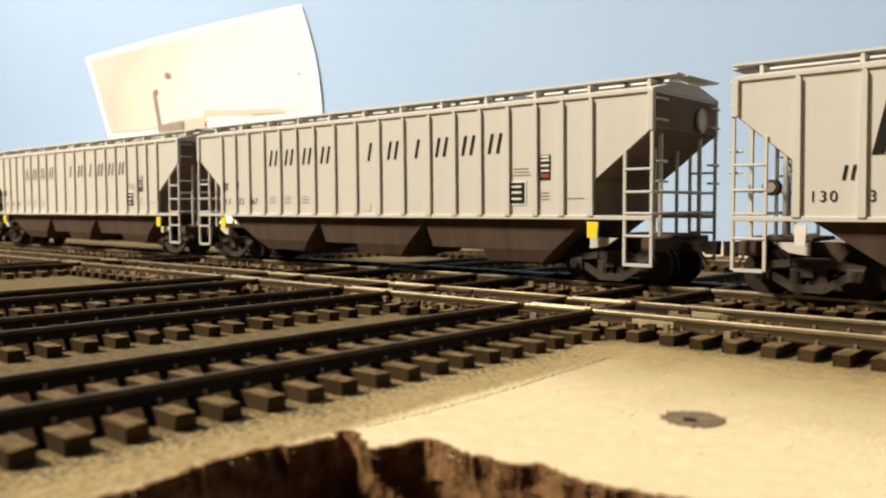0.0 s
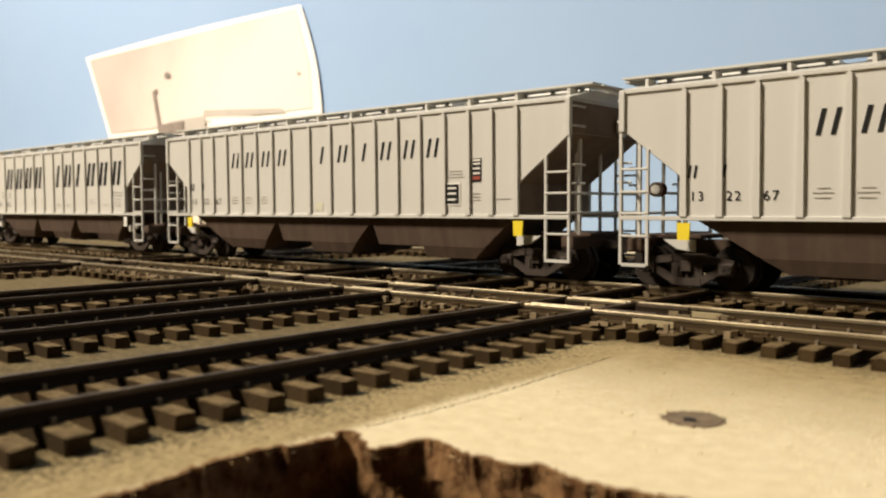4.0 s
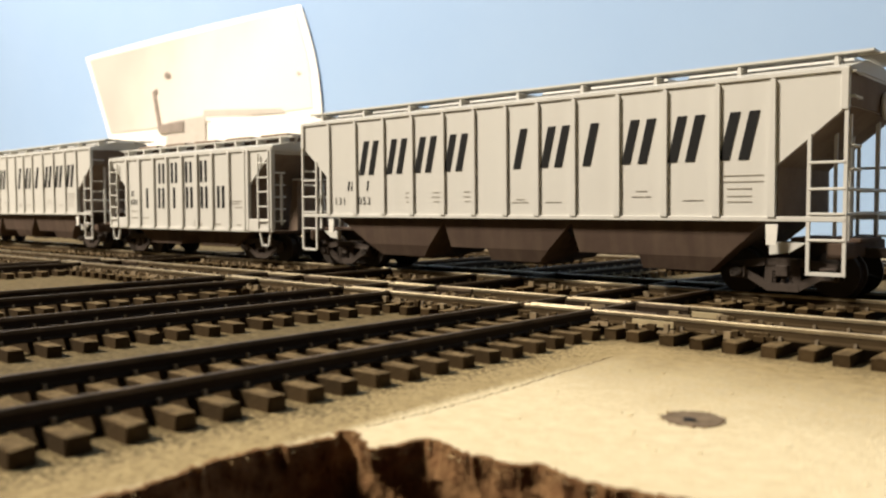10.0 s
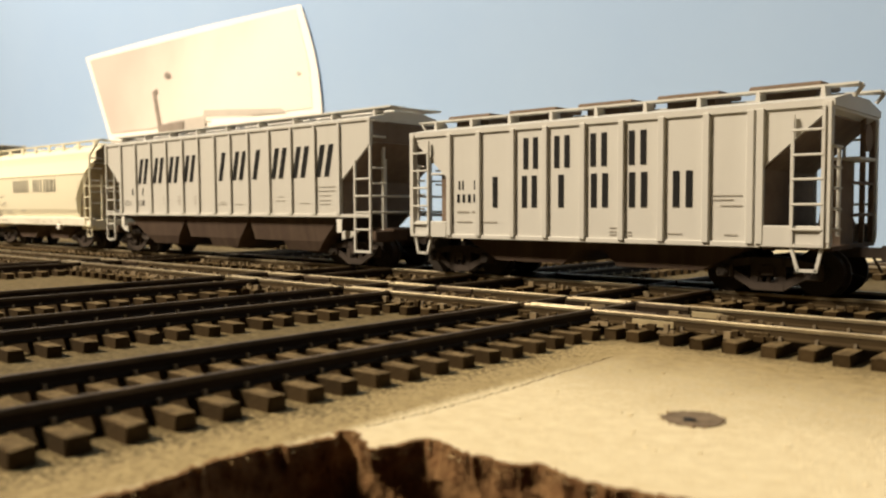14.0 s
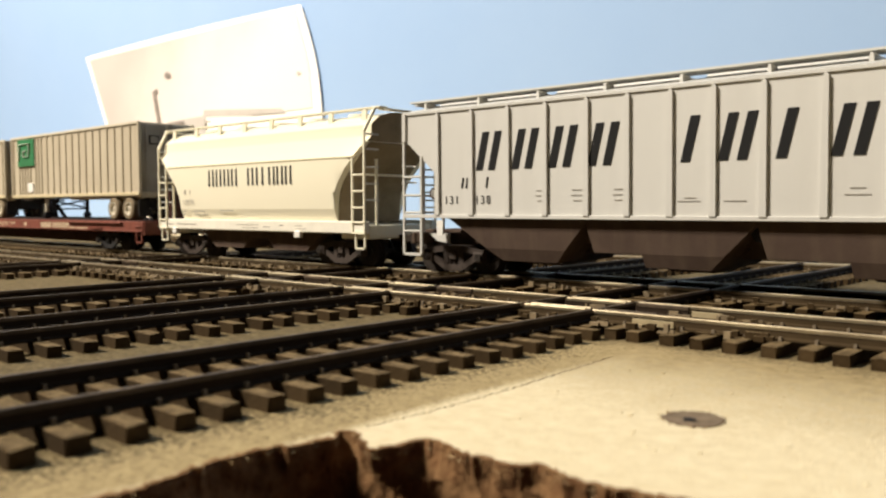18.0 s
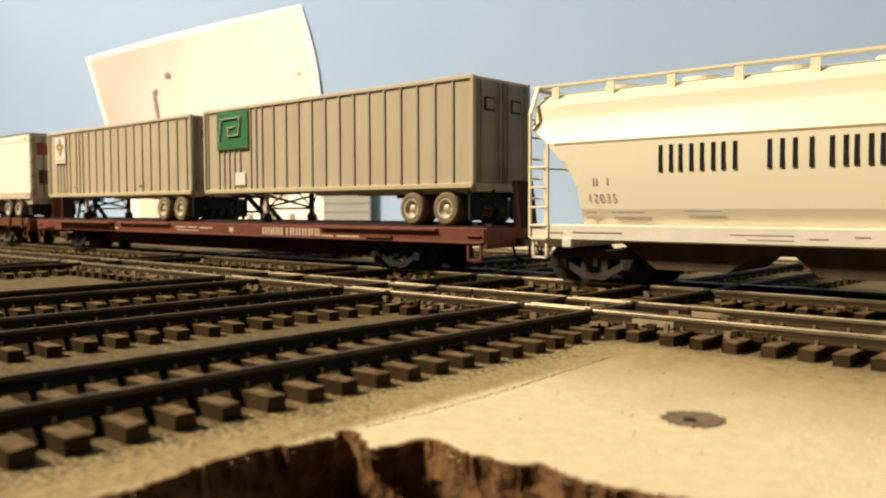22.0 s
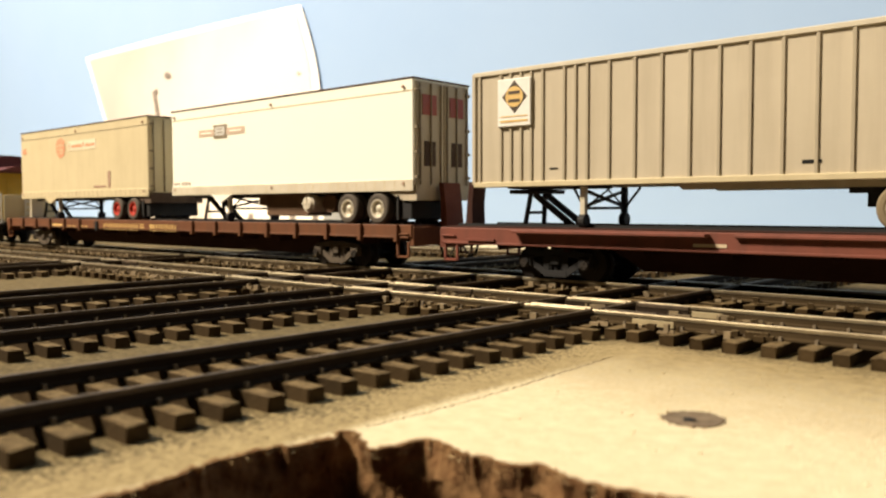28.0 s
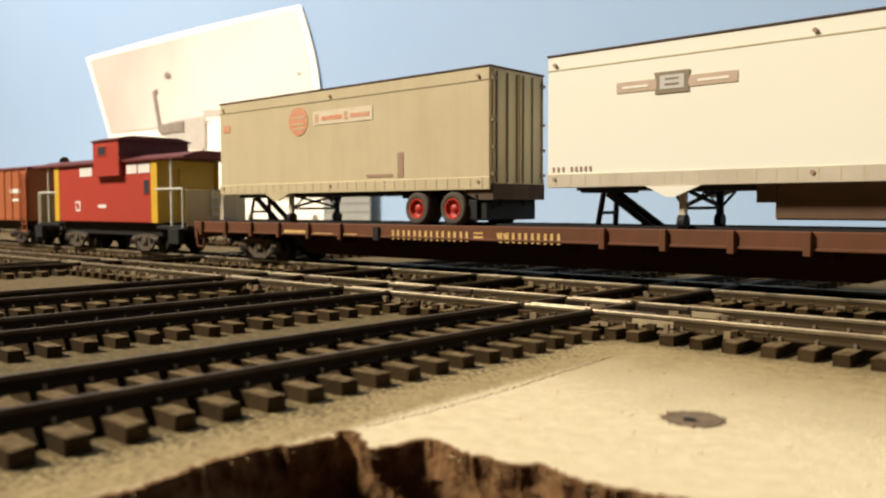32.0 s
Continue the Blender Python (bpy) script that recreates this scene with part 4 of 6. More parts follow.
    part("brake_wheel", loft([[(L + x, 7 + r * math.cos(a), top - 6 + r * math.sin(a)) for a in [k * math.tau / 20 for k in range(20)]]
                              for x, r in ((0.6, 2.9), (1.1, 3.3), (1.5, 2.9), (1.0, 2.4))]), mat, car)
    MOVING.append((car, x_mid))
    return car


COUNT = [2, 2, 2, 2, 1, 2, 1, 2, 2, 2]      # bars for each character of the name


BIG_RIBS = [-80.3, -71.8, -63.5, -54.4, -45.2, -36.0, -26.6, -16.4, -6.2, 4.4, 14.8, 25.4, 35.2, 44.6, 54.2, 63.3, 71.5, 80.0]
BOLD_RIBS = [-72.4, -59.7, -47.0, -34.8, -22.4, -11.0, 0.1, 10.5, 21.7, 34.2, 46.6, 59.2, 71.4]


def big_hopper(x_mid, label, number):
    car = hopper(x_mid, label, 193.5, BIG_RIBS, 16.4, 18.2, 49.6, (40.4, 27.2))
    y = -18.82
    xs = [-49.7, -41.0, -31.4, -21.9, -0.6, 9.6, 19.8, 29.5, 39.5, 49.0]
    strokes(list(zip(xs, COUNT)), 35.9, 5.7, 3.9, 0.95, 1.2, y, BLACK, car)
    strokes([(-78.5, 2), (-71, 1)], 27.4, 3.0, 1.9, 0.5, 0.4, y, BLACK, car, "reporting_mark")
    if number:
        for k, pair in enumerate((number[:2], number[2:4], number[4:])):
            digits(pair, (-78.9, -70.4, -62.2)[k], y - 0.05, 22.0, 3.2, BLACK, car)
    small_print([(x + dx, x + dx + w, z, z + 0.22) for x in (-52, -43.5, -34) for dx, w, z in ((0.4, 3.2, 22.3), (0, 4.2, 23.4), (0.9, 2.6, 24.4))] +
                [(55.4 + 0.3 * k, 61.5 - 0.4 * k, 29.4 + k * 0.9, 29.6 + k * 0.9) for k in range(3)] + [(64.8, 67.4, 22.6 + k * 0.9, 22.8 + k * 0.9) for k in range(3)] +
                [(73, 78, 22.8, 23.0)], y, PRINT, car)
    part("paint_dab", slab([(-3.6, 19.6), (0.2, 19.5), (0.5, 22.0), (-0.8, 22.6), (-3.2, 22.2)], y - 0.03, y + 0.03), YELLOW_FAINT, car, "faint yellow dab of paint")
    part("service_plate", box(54.0, 60.2, y - 0.06, y + 0.06, 21.1, 27.9), WHITE, car, "white-edged black stencil plate")
    part("plate_panel", box(54.5, 59.7, y - 0.14, y, 21.6, 27.4), BLACK, car)
    small_print([(55.5, 58.7, z, z + 0.55) for z in (22.6, 24.4, 26.0)], y - 0.16, WHITE, car)
    part("wheel_stencil", box(64.6, 67.8, y - 0.06, y + 0.06, 28.0, 34.8), BLACK, car, "black stencil with white and red bars")
    small_print([(64.9, 67.5, z, z + 0.55) for z in (30.2, 31.6, 33.0, 34.0)], y - 0.1, WHITE, car)
    small_print([(64.9, 67.5, 28.6, 29.6)], y - 0.1, RED_DECAL, car)
    for x in (80.6, -80.2):
        tag(car, x, 14.6, YELLOW)
    return car


def bold_hopper(x_mid, label, number):
    car = hopper(x_mid, label, 172.5, BOLD_RIBS, 14.2, 18.2, 49.8, (42.0, 29.6), hatch_rail=False)
    y = -18.82
    xs = [-52.4, -40.1, -28.2, -16.4, 6.2, 17.2, 27.8, 41.0, 53.0, 65.4]
    strokes(list(zip([x - 2.5 for x in xs], COUNT)), 31.3, 11.0, 6.6, 2.3, 2.4, y, BLACK, car)
    strokes([(-62.5, 2), (-54.5, 1)], 26.2, 3.1, 2.2, 0.6, 0.5, y, BLACK, car, "reporting_mark")
    digits(number[:3], -70.0, y - 0.05, 21.6, 3.4, BLACK, car)
    digits(number[3:], -58.6, y - 0.05, 21.6, 3.4, BLACK, car)
    small_print([(x + d, x + d + w, z, z + 0.24) for x in (-38, -27, -15) for d, w, z in ((0.3, 3.6, 25), (0, 4.6, 23.6), (0.6, 3.2, 22.2))] +
                [(2, 7.5, 21.8, 22.0), (3.6, 6.4, 22.6, 22.8), (13, 18, 21.8, 22.0), (38, 43, 23, 23.2), (39, 42, 24.4, 24.6), (51, 56, 22, 22.2)] +
                [(60.5, 69.5, z, z + 0.24) for z in (27.6, 26.2)] + [(61.5, 67, z, z + 0.22) for z in (24.6, 22.9, 21.6)], y, PRINT, car)
    for s in (-1, 1):
        tag(car, s * 71.5, 14.3, WHITE, "route_card", 2.7, 4.6)
    return car


def short_hopper(x_mid):
    """The low two-bay hopper with caged ends."""
    car = thing("short_hopper", "short grey covered hopper with open ends and tall upright bars", "hopper car", "cars of the train")
    L, W, sill, top, b0 = 59.5, 18.0, 12.0, 43.2, 45.2
    part("body", slab([(-L, top), (-L, top - 1.5), (-L + 1.5, top - 2.4), (-b0, 29.2), (-b0, sill), (b0, sill), (b0, 29.2), (L - 1.5, top - 2.4), (L, top - 1.5), (L, top)], -W, W), GREY, car)
    ring = [(-W - 0.5, top - 1.0), (-W - 0.5, top + 0.5), (-8, top + 2.4), (8, top + 2.4), (W + 0.5, top + 0.5), (W + 0.5, top - 1.0)]
    part("roof", loft([[(x, y, z) for y, z in ring] for x in (-L - 0.5, L + 0.5)]), GREY, car)
    for s in (-1, 1):
        for x in (-44.2, -33.4, -21.6, -11, 0.4, 11.3, 21.8, 32.8, 42.9, 45.0):
            shared(("rib", "short"), "rib", lambda: box(-0.85, 0.85, -1.0, 0.1, sill, top - 0.6, bev=0.15), GREY, car, x, s * W, 0, 0 if s < 0 else 180)
        part("side_sill", box(-b0, b0, s * W - 0.5, s * W + 0.5, sill - 0.8, sill + 0.5, bev=0.15), GREY, car)
        for way in (-1, 1):
            part("end_sill", box(*sorted((way * b0, way * L)), s * W - 0.8, s * W + 0.6, sill - 0.6, sill + 4.3, bev=0.2), GREY, car)
            part("corner_post", box(*sorted((way * (L - 1.7), way * (L + 0.1))), s * W - 0.9, s * W + 0.9, sill + 0.5, top, bev=0.15), GREY, car)
            ladder(car, way * (L - 7.6), way * (L - 1.4), s * (W + 1.0), sill, top - 2.5, top - 1, [15.5, 21, 26.5, 31.8, 37.2], GREY, 0.42)
            part("step", beam((way * (L - 8), s * W, sill), (way * (L - 6.4), s * W, 6.2), 0.7, 0.7, beam((way * (L - 6.6), s * W, 6.4), (way * (L - 2.6), s * W, 6.4), 0.7, 0.7,
                 beam((way * (L - 2.8), s * W, 6.2), (way * (L - 1.6), s * W, sill), 0.7, 0.7))), GREY, car)
    for way in (-1, 1):
        # cover sheet again: shade under the end slope as dark colour
        part("end_sheet", slab([(way * x, z) for x, z in [(b0 + 0.05, sill), (b0 + 0.35, sill), (b0 + 0.35, 28.9), (L - 1.5, top - 2.8), (L - 1.5, top - 2.5), (b0 + 0.05, 29.2)]], -W + 0.8, W - 0.8), GRIME_SHADE, car, "brown end sheet darkened for shade")
        for y in (8.5, 16.5):
            shared(("cage",), "end_post", lambda: box(-0.55, 0.55, -0.55, 0.55, sill - 1, top - 1.2), GRIME_SHADE, car, way * (L - 0.8), y)
        for z in (18.5, 26):
            shared(("cagebar", z), "end_bar", lambda: rod((0, 0, z), (0, 16.5, z), 0.4, n=6), GRIME_SHADE, car, way * (L - 0.5))
        part("centre_column", slab([(way * (L - 7), sill - 0.5), (way * (L - 1.5), sill - 0.5), (way * (L - 1.5), 31), (way * (L - 4), 31)], -5.5, 4.5), GRIME_SHADE, car, "brown upright end column")
        part("brake_platform", box(*sorted((way * (L - 3), way * (L + 2.4))), -6.5, 6.5, 31.0, 31.7, bev=0.1), GREY, car)
        part("brake_wheel", rod((way * (L + 1.2), 3, 36.4), (way * (L + 1.8), 3, 36.4), 3.2, n=18), GRIME_SHADE, car)
        part("corner_grip", beam((way * (L + 0.4), -W + 3.5, 14), (way * (L + 0.4), -W + 3.5, 33), 0.7, 0.7), GREY, car)
        end_rungs(car, way * (L - 0.6), -W + 2.6, [15.5, 20, 24.5, 29, 33.5], GREY, way)
        part("platform", box(*sorted((way * b0, way * L)), -W + 1, W - 1, sill - 1.2, sill - 0.2), GREY_DARK, car)
        part("brake_gear", rod((way * (L - 6), 6, 16), (way * (L - 6), 12, 16), 3, n=14), GREY_DARK, car)
        truck(car, way * (L - 14.6), 10.2)
        coupler(car, way * (L - 1), way)
    part("hopper_bay", loft([[(x, y, z) for x, z in ((-42, sill - 0.5), (-30, 5), (-8, 5), (-4, 9), (4, 9), (8, 5), (30, 5), (42, sill - 0.5))] for y in (-14, 14)]), GREY_DARK, car)
    for s in (-1, 1):
        part("running_board", box(-L - 3, L + 3, s * 9 - 2, s * 9 + 2, top + 4.1, top + 4.6), GREY, car)
        for i in range(9):
            shared(("prop", "short"), "roof_bracket", lambda: slab([(-0.7, 0), (0.7, 0), (0.4, 4.2), (-0.4, 4.2)], -2.4, 1.8), GREY, car, -L + 4 + i * (2 * L - 8) / 8, s * 9, top)
    for i in range(5):
        x = -46 + i * 23
        shared(("lid", "short"), "hatch_cover", lambda: box(-8.5, 8.5, -7, 7, top + 4.7, top + 6.1, box(-6.5, 6.5, -5, 5, top + 2.2, top + 4.8), 0.4), GRIME_SHADE, car, x)
    for way in (-1, 1):
        for y in (-9, 9):
            part("roof_rail", rod((way * (L - 2), y, top + 4.3), (way * (L + 3.4), y, top + 4.0), 0.45, rod((way * (L + 3.4), y, top + 4.0), (way * (L + 1.6), y, top + 1.6), 0.45)), GREY, car)
    y = -18.12
    strokes([(-15.9, 2), (-6.1, 2), (4.7, 2), (15.4, 2)], 31.2, 8.6, 4.6, 1.5, 0, y, BLACK, car)
    strokes([(-27.8, 1), (-16.3, 2), (-6.3, 1), (5.0, 2), (15.6, 2), (27.0, 2)], 20.5, 8.8, 4.8, 1.6, 0, y, BLACK, car)
    strokes([(-40, 2), (-35, 1)], 25.8, 2.6, 1.8, 0.5, 0, y, BLACK, car, "reporting_mark")
    strokes([(-41 + k * 2, 1) for k in range(5)], 22.0, 2.4, 1.2, 0.9, 0, y, BLACK, car, "car_number")
    small_print([(-41.5, -37, 18.9, 19.4), (-36, -33, 18.9, 19.4), (-41.5, -36, 16, 16.4), (-33, -27, 16, 16.4), (34, 41, 23, 23.3), (34, 39, 22, 22.3), (36, 41, 20.6, 20.9),
                 (8, 12, 15, 15.3), (8, 14, 14, 14.3), (8, 14, 13.2, 13.5), (23, 27, 13.8, 14.1), (37, 40, 13.8, 14.1)], y, PRINT, car)
    MOVING.append((car, x_mid))


def rounded_hopper(x_mid):
    """The cream tank-like hopper with curved sides."""
    car = thing("rounded_hopper", "cream covered hopper with curved sides and a pale sill", "hopper car", "cars of the train")
    L = 62.6
    side = [(-15.2, 15.6), (-16.9, 20), (-17.6, 26), (-17.9, 32), (-17.9, 37.2), (-17.7, 37.9), (-17.4, 38.6), (-15.5, 44.2), (-15.3, 45.0), (-15.1, 48.3), (-14.6, 49.0), (-11, 51.6), (-6, 52.8), (-2, 53.2)]
    ring = side + [(-y, z) for y, z in side[::-1]]

    def station(x, low, squeeze):
        return [(x, y * squeeze, max(z, low)) for y, z in ring]
    xs = [(-L, 42.5, 0.95), (-60, 40.6, 0.97), (-57.5, 38.2, 0.985), (-52.5, 33.0, 1), (-49.6, 29.4, 1), (-48.0, 26.0, 1), (-47.3, 21.5, 1), (-47.0, 15.6, 1)]
    xs += [(-x, z, k) for x, z, k in xs[::-1]]
    part("body", loft([station(*s) for s in xs]), CREAM, car, shade=True).data.set_sharp_from_angle(angle=0.2)
    for s in (-1, 1):
        part("side_sill", box(-L, L, s * 16.4 - 1.1, s * 16.4 + 1.1, 11.6, 15.9, bev=0.35), material("pale_cream_sill", (0.84, 0.80, 0.68), 0.4), car, "pale cream side sill")
        part("seam_strip", box(-L + 8, L - 4, s * 17.75 - 0.25, s * 17.75 + 0.25, 37.3, 37.8), material("seam_shadow", (0.40, 0.34, 0.2), 0.6), car)
        part("running_board", box(-L - 2.4, L + 2.4, s * 11 - 1.9, s * 11 + 1.9, 54.0, 54.5), CREAM, car)
        for i in range(8):
            shared(("stand", s), "roof_bracket", lambda: beam((0, 0, 0), (0, -s * 0.2, 4.0), 2.2, 0.6), CREAM, car, -L + 5 + i * (2 * L - 10) / 7, s * 12.6, 50.2)
        for way in (-1, 1):
            ladder(car, way * (L - 5.8), way * (L - 0.2), s * 17.6, 12, 38, 46.5, [15.5, 20.5, 26.0, 31.5], CREAM, 0.42)
            part("top_post", beam((way * (L - 0.2), s * 17.6, 46), (way * (L + 0.4), s * 12.9, 54.2), 0.9, 0.9), CREAM, car)
            part("stirrup", beam((way * (L - 5), s * 16.8, 12), (way * (L - 5), s * 16.8, 6.6), 0.6, 0.6, beam((way * (L - 5.2), s * 16.8, 6.7), (way * (L - 0.6), s * 16.8, 6.7), 0.6, 0.6,
                 beam((way * (L - 0.8), s * 16.8, 6.6), (way * (L - 0.8), s * 16.8, 12), 0.6, 0.6))), CREAM, car)
            end_rungs(car, way * (L - 0.4), s * 14.5, [40, 45, 34, 28.5, 23], CREAM, way)
            shared(("gpost",), "end_post", lambda: box(-0.4, 0.4, -0.4, 0.4, 13, 37), CREAM, car, way * (L - 1), s * 11.2)
    for way in (-1, 1):
        part("end_sill", box(*sorted((way * (L - 14), way * (L - 0.3))), -15.3, 15.3, 9.8, 14.6, bev=0.3), CREAM, car)
        part("end_rail", rod((way * (L - 0.8), -17, 31.5), (way * (L - 0.8), 17, 31.5), 0.35, n=6), CREAM, car)
        # covers over slope and end wall, coloured as if in shade
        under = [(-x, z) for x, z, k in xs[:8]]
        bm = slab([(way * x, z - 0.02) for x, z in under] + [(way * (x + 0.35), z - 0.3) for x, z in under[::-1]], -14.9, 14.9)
        part("end_sheet", bm, END_SHADE, car, "olive sloping end sheet darkened for shade")
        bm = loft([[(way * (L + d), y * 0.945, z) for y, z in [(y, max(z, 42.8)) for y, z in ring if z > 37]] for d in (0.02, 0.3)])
        part("end_wall", bm, END_SHADE, car, "olive upper end wall darkened for shade")
        part("end_walk", box(*sorted((way * (L - 0.2), way * (L + 3.2))), -11, 11, 53.4, 53.9, bev=0.1), CREAM, car)
        truck(car, way * (L - 17), 10.2)
        coupler(car, way * (L - 1), way)
    part("hopper_bay", loft([[(x, y, z) for x, z in ((-40, 13), (-28, 4.6), (-10, 4.6), (-5, 9), (5, 9), (10, 4.6), (28, 4.6), (40, 13))] for y in (-13, 13)]), GREY_DARK, car)
    for i in range(5):
        shared(("ghatch",), "hatch_cover", lambda: rod((0, 0, 52.6), (0, 0, 53.9), 5.2, n=22), CREAM, car, -44 + i * 22)
    part("jacking_pad", box(27, 30.4, -18.2, -16.4, 9.6, 12.2, bev=0.3), WHITE, car)
    part("jacking_pad", box(-52, -49, -18.2, -16.4, 9.6, 12.2, bev=0.3), WHITE, car)
    y = -17.98
    names = [-23.4, -18.4, -13.2, -8.2, 0.7, 4.7, 9.4, 14.7, 19.4, 24.2]
    strokes(list(zip(names, COUNT)), 29.2, 6.6, 3.6, 0.95, 0, y, BLACK, car)
    strokes([(-42.5, 2), (-39.0, 1)], 26.2, 1.9, 1.3, 0.4, 0, -17.72, PRINT, car, "reporting_mark")
    digits("12035", -44.8, -17.5, 22.0, 2.9, PRINT, car)
    small_print([(-45, -42, 18.9, 19.3), (-38, -29, 18.9, 19.3), (-45, -43, 17.6, 18), (-37, -27, 17.6, 18), (-19, -10, 19.3, 19.6)], -17.25, PRINT, car)
    small_print([(-49, -35, 13.6, 14.0), (-8, 6, 13.9, 14.1), (-4, 6, 12.8, 13.0), (9, 13, 13.2, 13.5), (18, 21, 13.8, 14.1), (27, 31, 13.9, 14.1), (27, 33, 12.8, 13.0), (-56, -52, 13.4, 13.8)], -17.56, PRINT, car)
    MOVING.append((car, x_mid))


def flat_car(x_mid, label, half, mat, stakes):
    car = thing("flat_car", label, "flat car", "cars of the train")
    H, W = half, 15.8
    low, high = (10.9, 15.0) if stakes else (9.8, 14.4)
    part("deck", box(-H, H, -W + 0.6, W - 0.6, 13.6, 14.85, bev=0.1), PLATE_DARK, car, "dark worn deck")
    for s in (-1, 1):
        part("side_sill", box(-H, H, s * W - 0.5, s * W + 0.5, low, high, bev=0.2), mat, car)
        part("sill_flange", box(-H + 1, H - 1, s * (W + 0.3) - 0.5, s * (W + 0.3) + 0.5, low - 0.3, low + 0.4, bev=0.12), mat, car)
        part("rub_rail", box(-H + 2, H - 2, s * 9.8 - 0.4, s * 9.8 + 0.4, 14.8, 15.6), STEEL_DARK, car)
        if stakes:
            for i in range(19):
                x = -H + 6 + i * (2 * H - 12) / 18
                if -62 < x < 28:
                    continue
                shared(("stake",), "stake_pocket", lambda: box(-0.9, 0.9, -1.2, 0.5, 9.4, 15.0, bev=0.2), mat, car, x, s * (W + 0.5), 0, 0 if s < 0 else 180)
        else:
            for x0, x1, d in ((78, 131, 0.9), (-121, -66, 1.7), (-60, -18, 0.9)):
                part("side_ledge", box(x0, x1, s * (W + d) - d, s * (W + d) + d, 13.2, 14.0, bev=0.15), mat, car)
            for x0, x1 in ((100, 112), (-138, -128)):
                part("step_plate", box(x0, x1, s * (W + 0.6) - 0.8, s * (W + 0.6) + 0.8, 10.6, 11.2), mat, car)
    # sill made deep and near-black to paint the shadow under the car
    part("centre_sill", slab([(-H + 4, 13.6), (-H + 4, 9.5), (-H + 52, 9.0), (-H + 62, 3.4), (H - 62, 3.4), (H - 52, 9.0), (H - 4, 9.5), (H - 4, 13.6)], -7.5, 7.5), PLATE_DARK, car)
    for x in range(-int(H) + 20, int(H) - 10, 22):
        shared(("crossbearer", mat.name), "cross_bearer", lambda: slab([(-0.6, 13.6), (-0.6, 8.2), (0.6, 8.2), (0.6, 13.6)], -14.6, 14.6), PLATE_DARK, car, x)
    for way in (-1, 1):
        part("end_sill", box(*sorted((way * (H - 1.5), way * (H + 0.6))), -W, W, 8.2, 14.4, bev=0.2), mat, car)
        for s in (-1, 1):
            part("stirrup", beam((way * (H - 6.2), s * W, 9.6), (way * (H - 6.2), s * W, 4.6), 0.7, 0.7, beam((way * (H - 6.4), s * W, 4.7), (way * (H - 1.4), s * W, 4.7), 0.7, 0.7,
                 beam((way * (H - 1.6), s * W, 4.6), (way * (H - 1.6), s * W, 9.6), 0.7, 0.7))), mat, car)
            part("grab_iron", rod((way * (H - 6), s * (W + 0.9), 12), (way * (H - 1), s * (W + 0.9), 12), 0.3, n=6), mat, car)
        truck(car, way * (H - 38 if not stakes else H - 38.5), 9.6, 4.6, TRUCK_PALE if stakes else STEEL_DARK)
        coupler(car, way * (H + 1.5), way)
    # raised bridge plates at both ends; the dark ones are coloured as shaded
    for way in (-1, 1):
        plate = part("bridge_plate", slab([(-1.0, 14.2), (1.8, 14.2), (1.1, 22.0), (0.2, 28.6), (-1.6, 28.6), (-0.8, 22.0)], -4.2 if way > 0 else -3.2, 4.2 if way > 0 else 3.2),
                     (PLATE_RED if stakes else PLATE_DARK) if way > 0 else (TAN if stakes else PLATE_DARK), car, "bridge plate folded upright")
        plate.matrix_basis = pose((H + 2.6 if way > 0 else way * (H - 1.0)) * LONG * MM, 0.0, 0, 0, 0, 0 if way > 0 else 180)
    MOVING.append((car, x_mid))
    return car


def tyre_wheel(trailer, x, y, z, tyre, rim, r=5.25):
    out = -1 if y < 0 else 1

    def make_tyre():
        a = [(3.0, -1.5), (3.7, -1.85), (4.6, -1.8), (5.0, -1.5), (r, -1.0), (r, 1.0), (5.0, 1.5), (4.6, 1.8), (3.7, 1.85), (3.0, 1.5)]
        n = 28
        bm = bmesh.new()
        rows = [[bm.verts.new((p * math.cos(k * math.tau / n), q, p * math.sin(k * math.tau / n))) for p, q in a] for k in range(n)]
        for k in range(n):
            for i in range(len(a)):
                j = (i + 1) % len(a)
                bm.faces.new((rows[k][i], rows[k][j], rows[(k + 1) % n][j], rows[(k + 1) % n][i]))
        return bm

    def make_rim():
        bm = rod((0, 1.3, 0), (0, 1.0, 0), 3.05, n=24)
        rings = []
        for rr, yy in ((3.25, -1.4), (3.15, -1.85), (2.75, -1.8), (2.45, -0.7), (1.5, -0.2), (1.25, -1.1), (0.5, -1.5)):
            rings.append([(rr * math.cos(k * math.tau / 24), yy, rr * math.sin(k * math.tau / 24)) for k in range(24)])
        loft(rings, bm, caps=False)
        rod((0, -1.3, 0), (0, -1.45, 0), 0.5, bm, 24)
        for k in range(6):
            c, s = math.cos(k * math.tau / 6), math.sin(k * math.tau / 6)
            rod((c * 1.95, 0.2, s * 1.95), (c * 1.95, -0.75, s * 1.95), 0.22, bm, 6)
        return bm
    w = shared(("tyre",  tyre.name), "wheel", make_tyre, tyre, trailer, x, y, z, 0 if out < 0 else 180, label="dual rubber tyre")
    shared(("rim", rim.name), "rim", make_rim, rim, w)
    return w


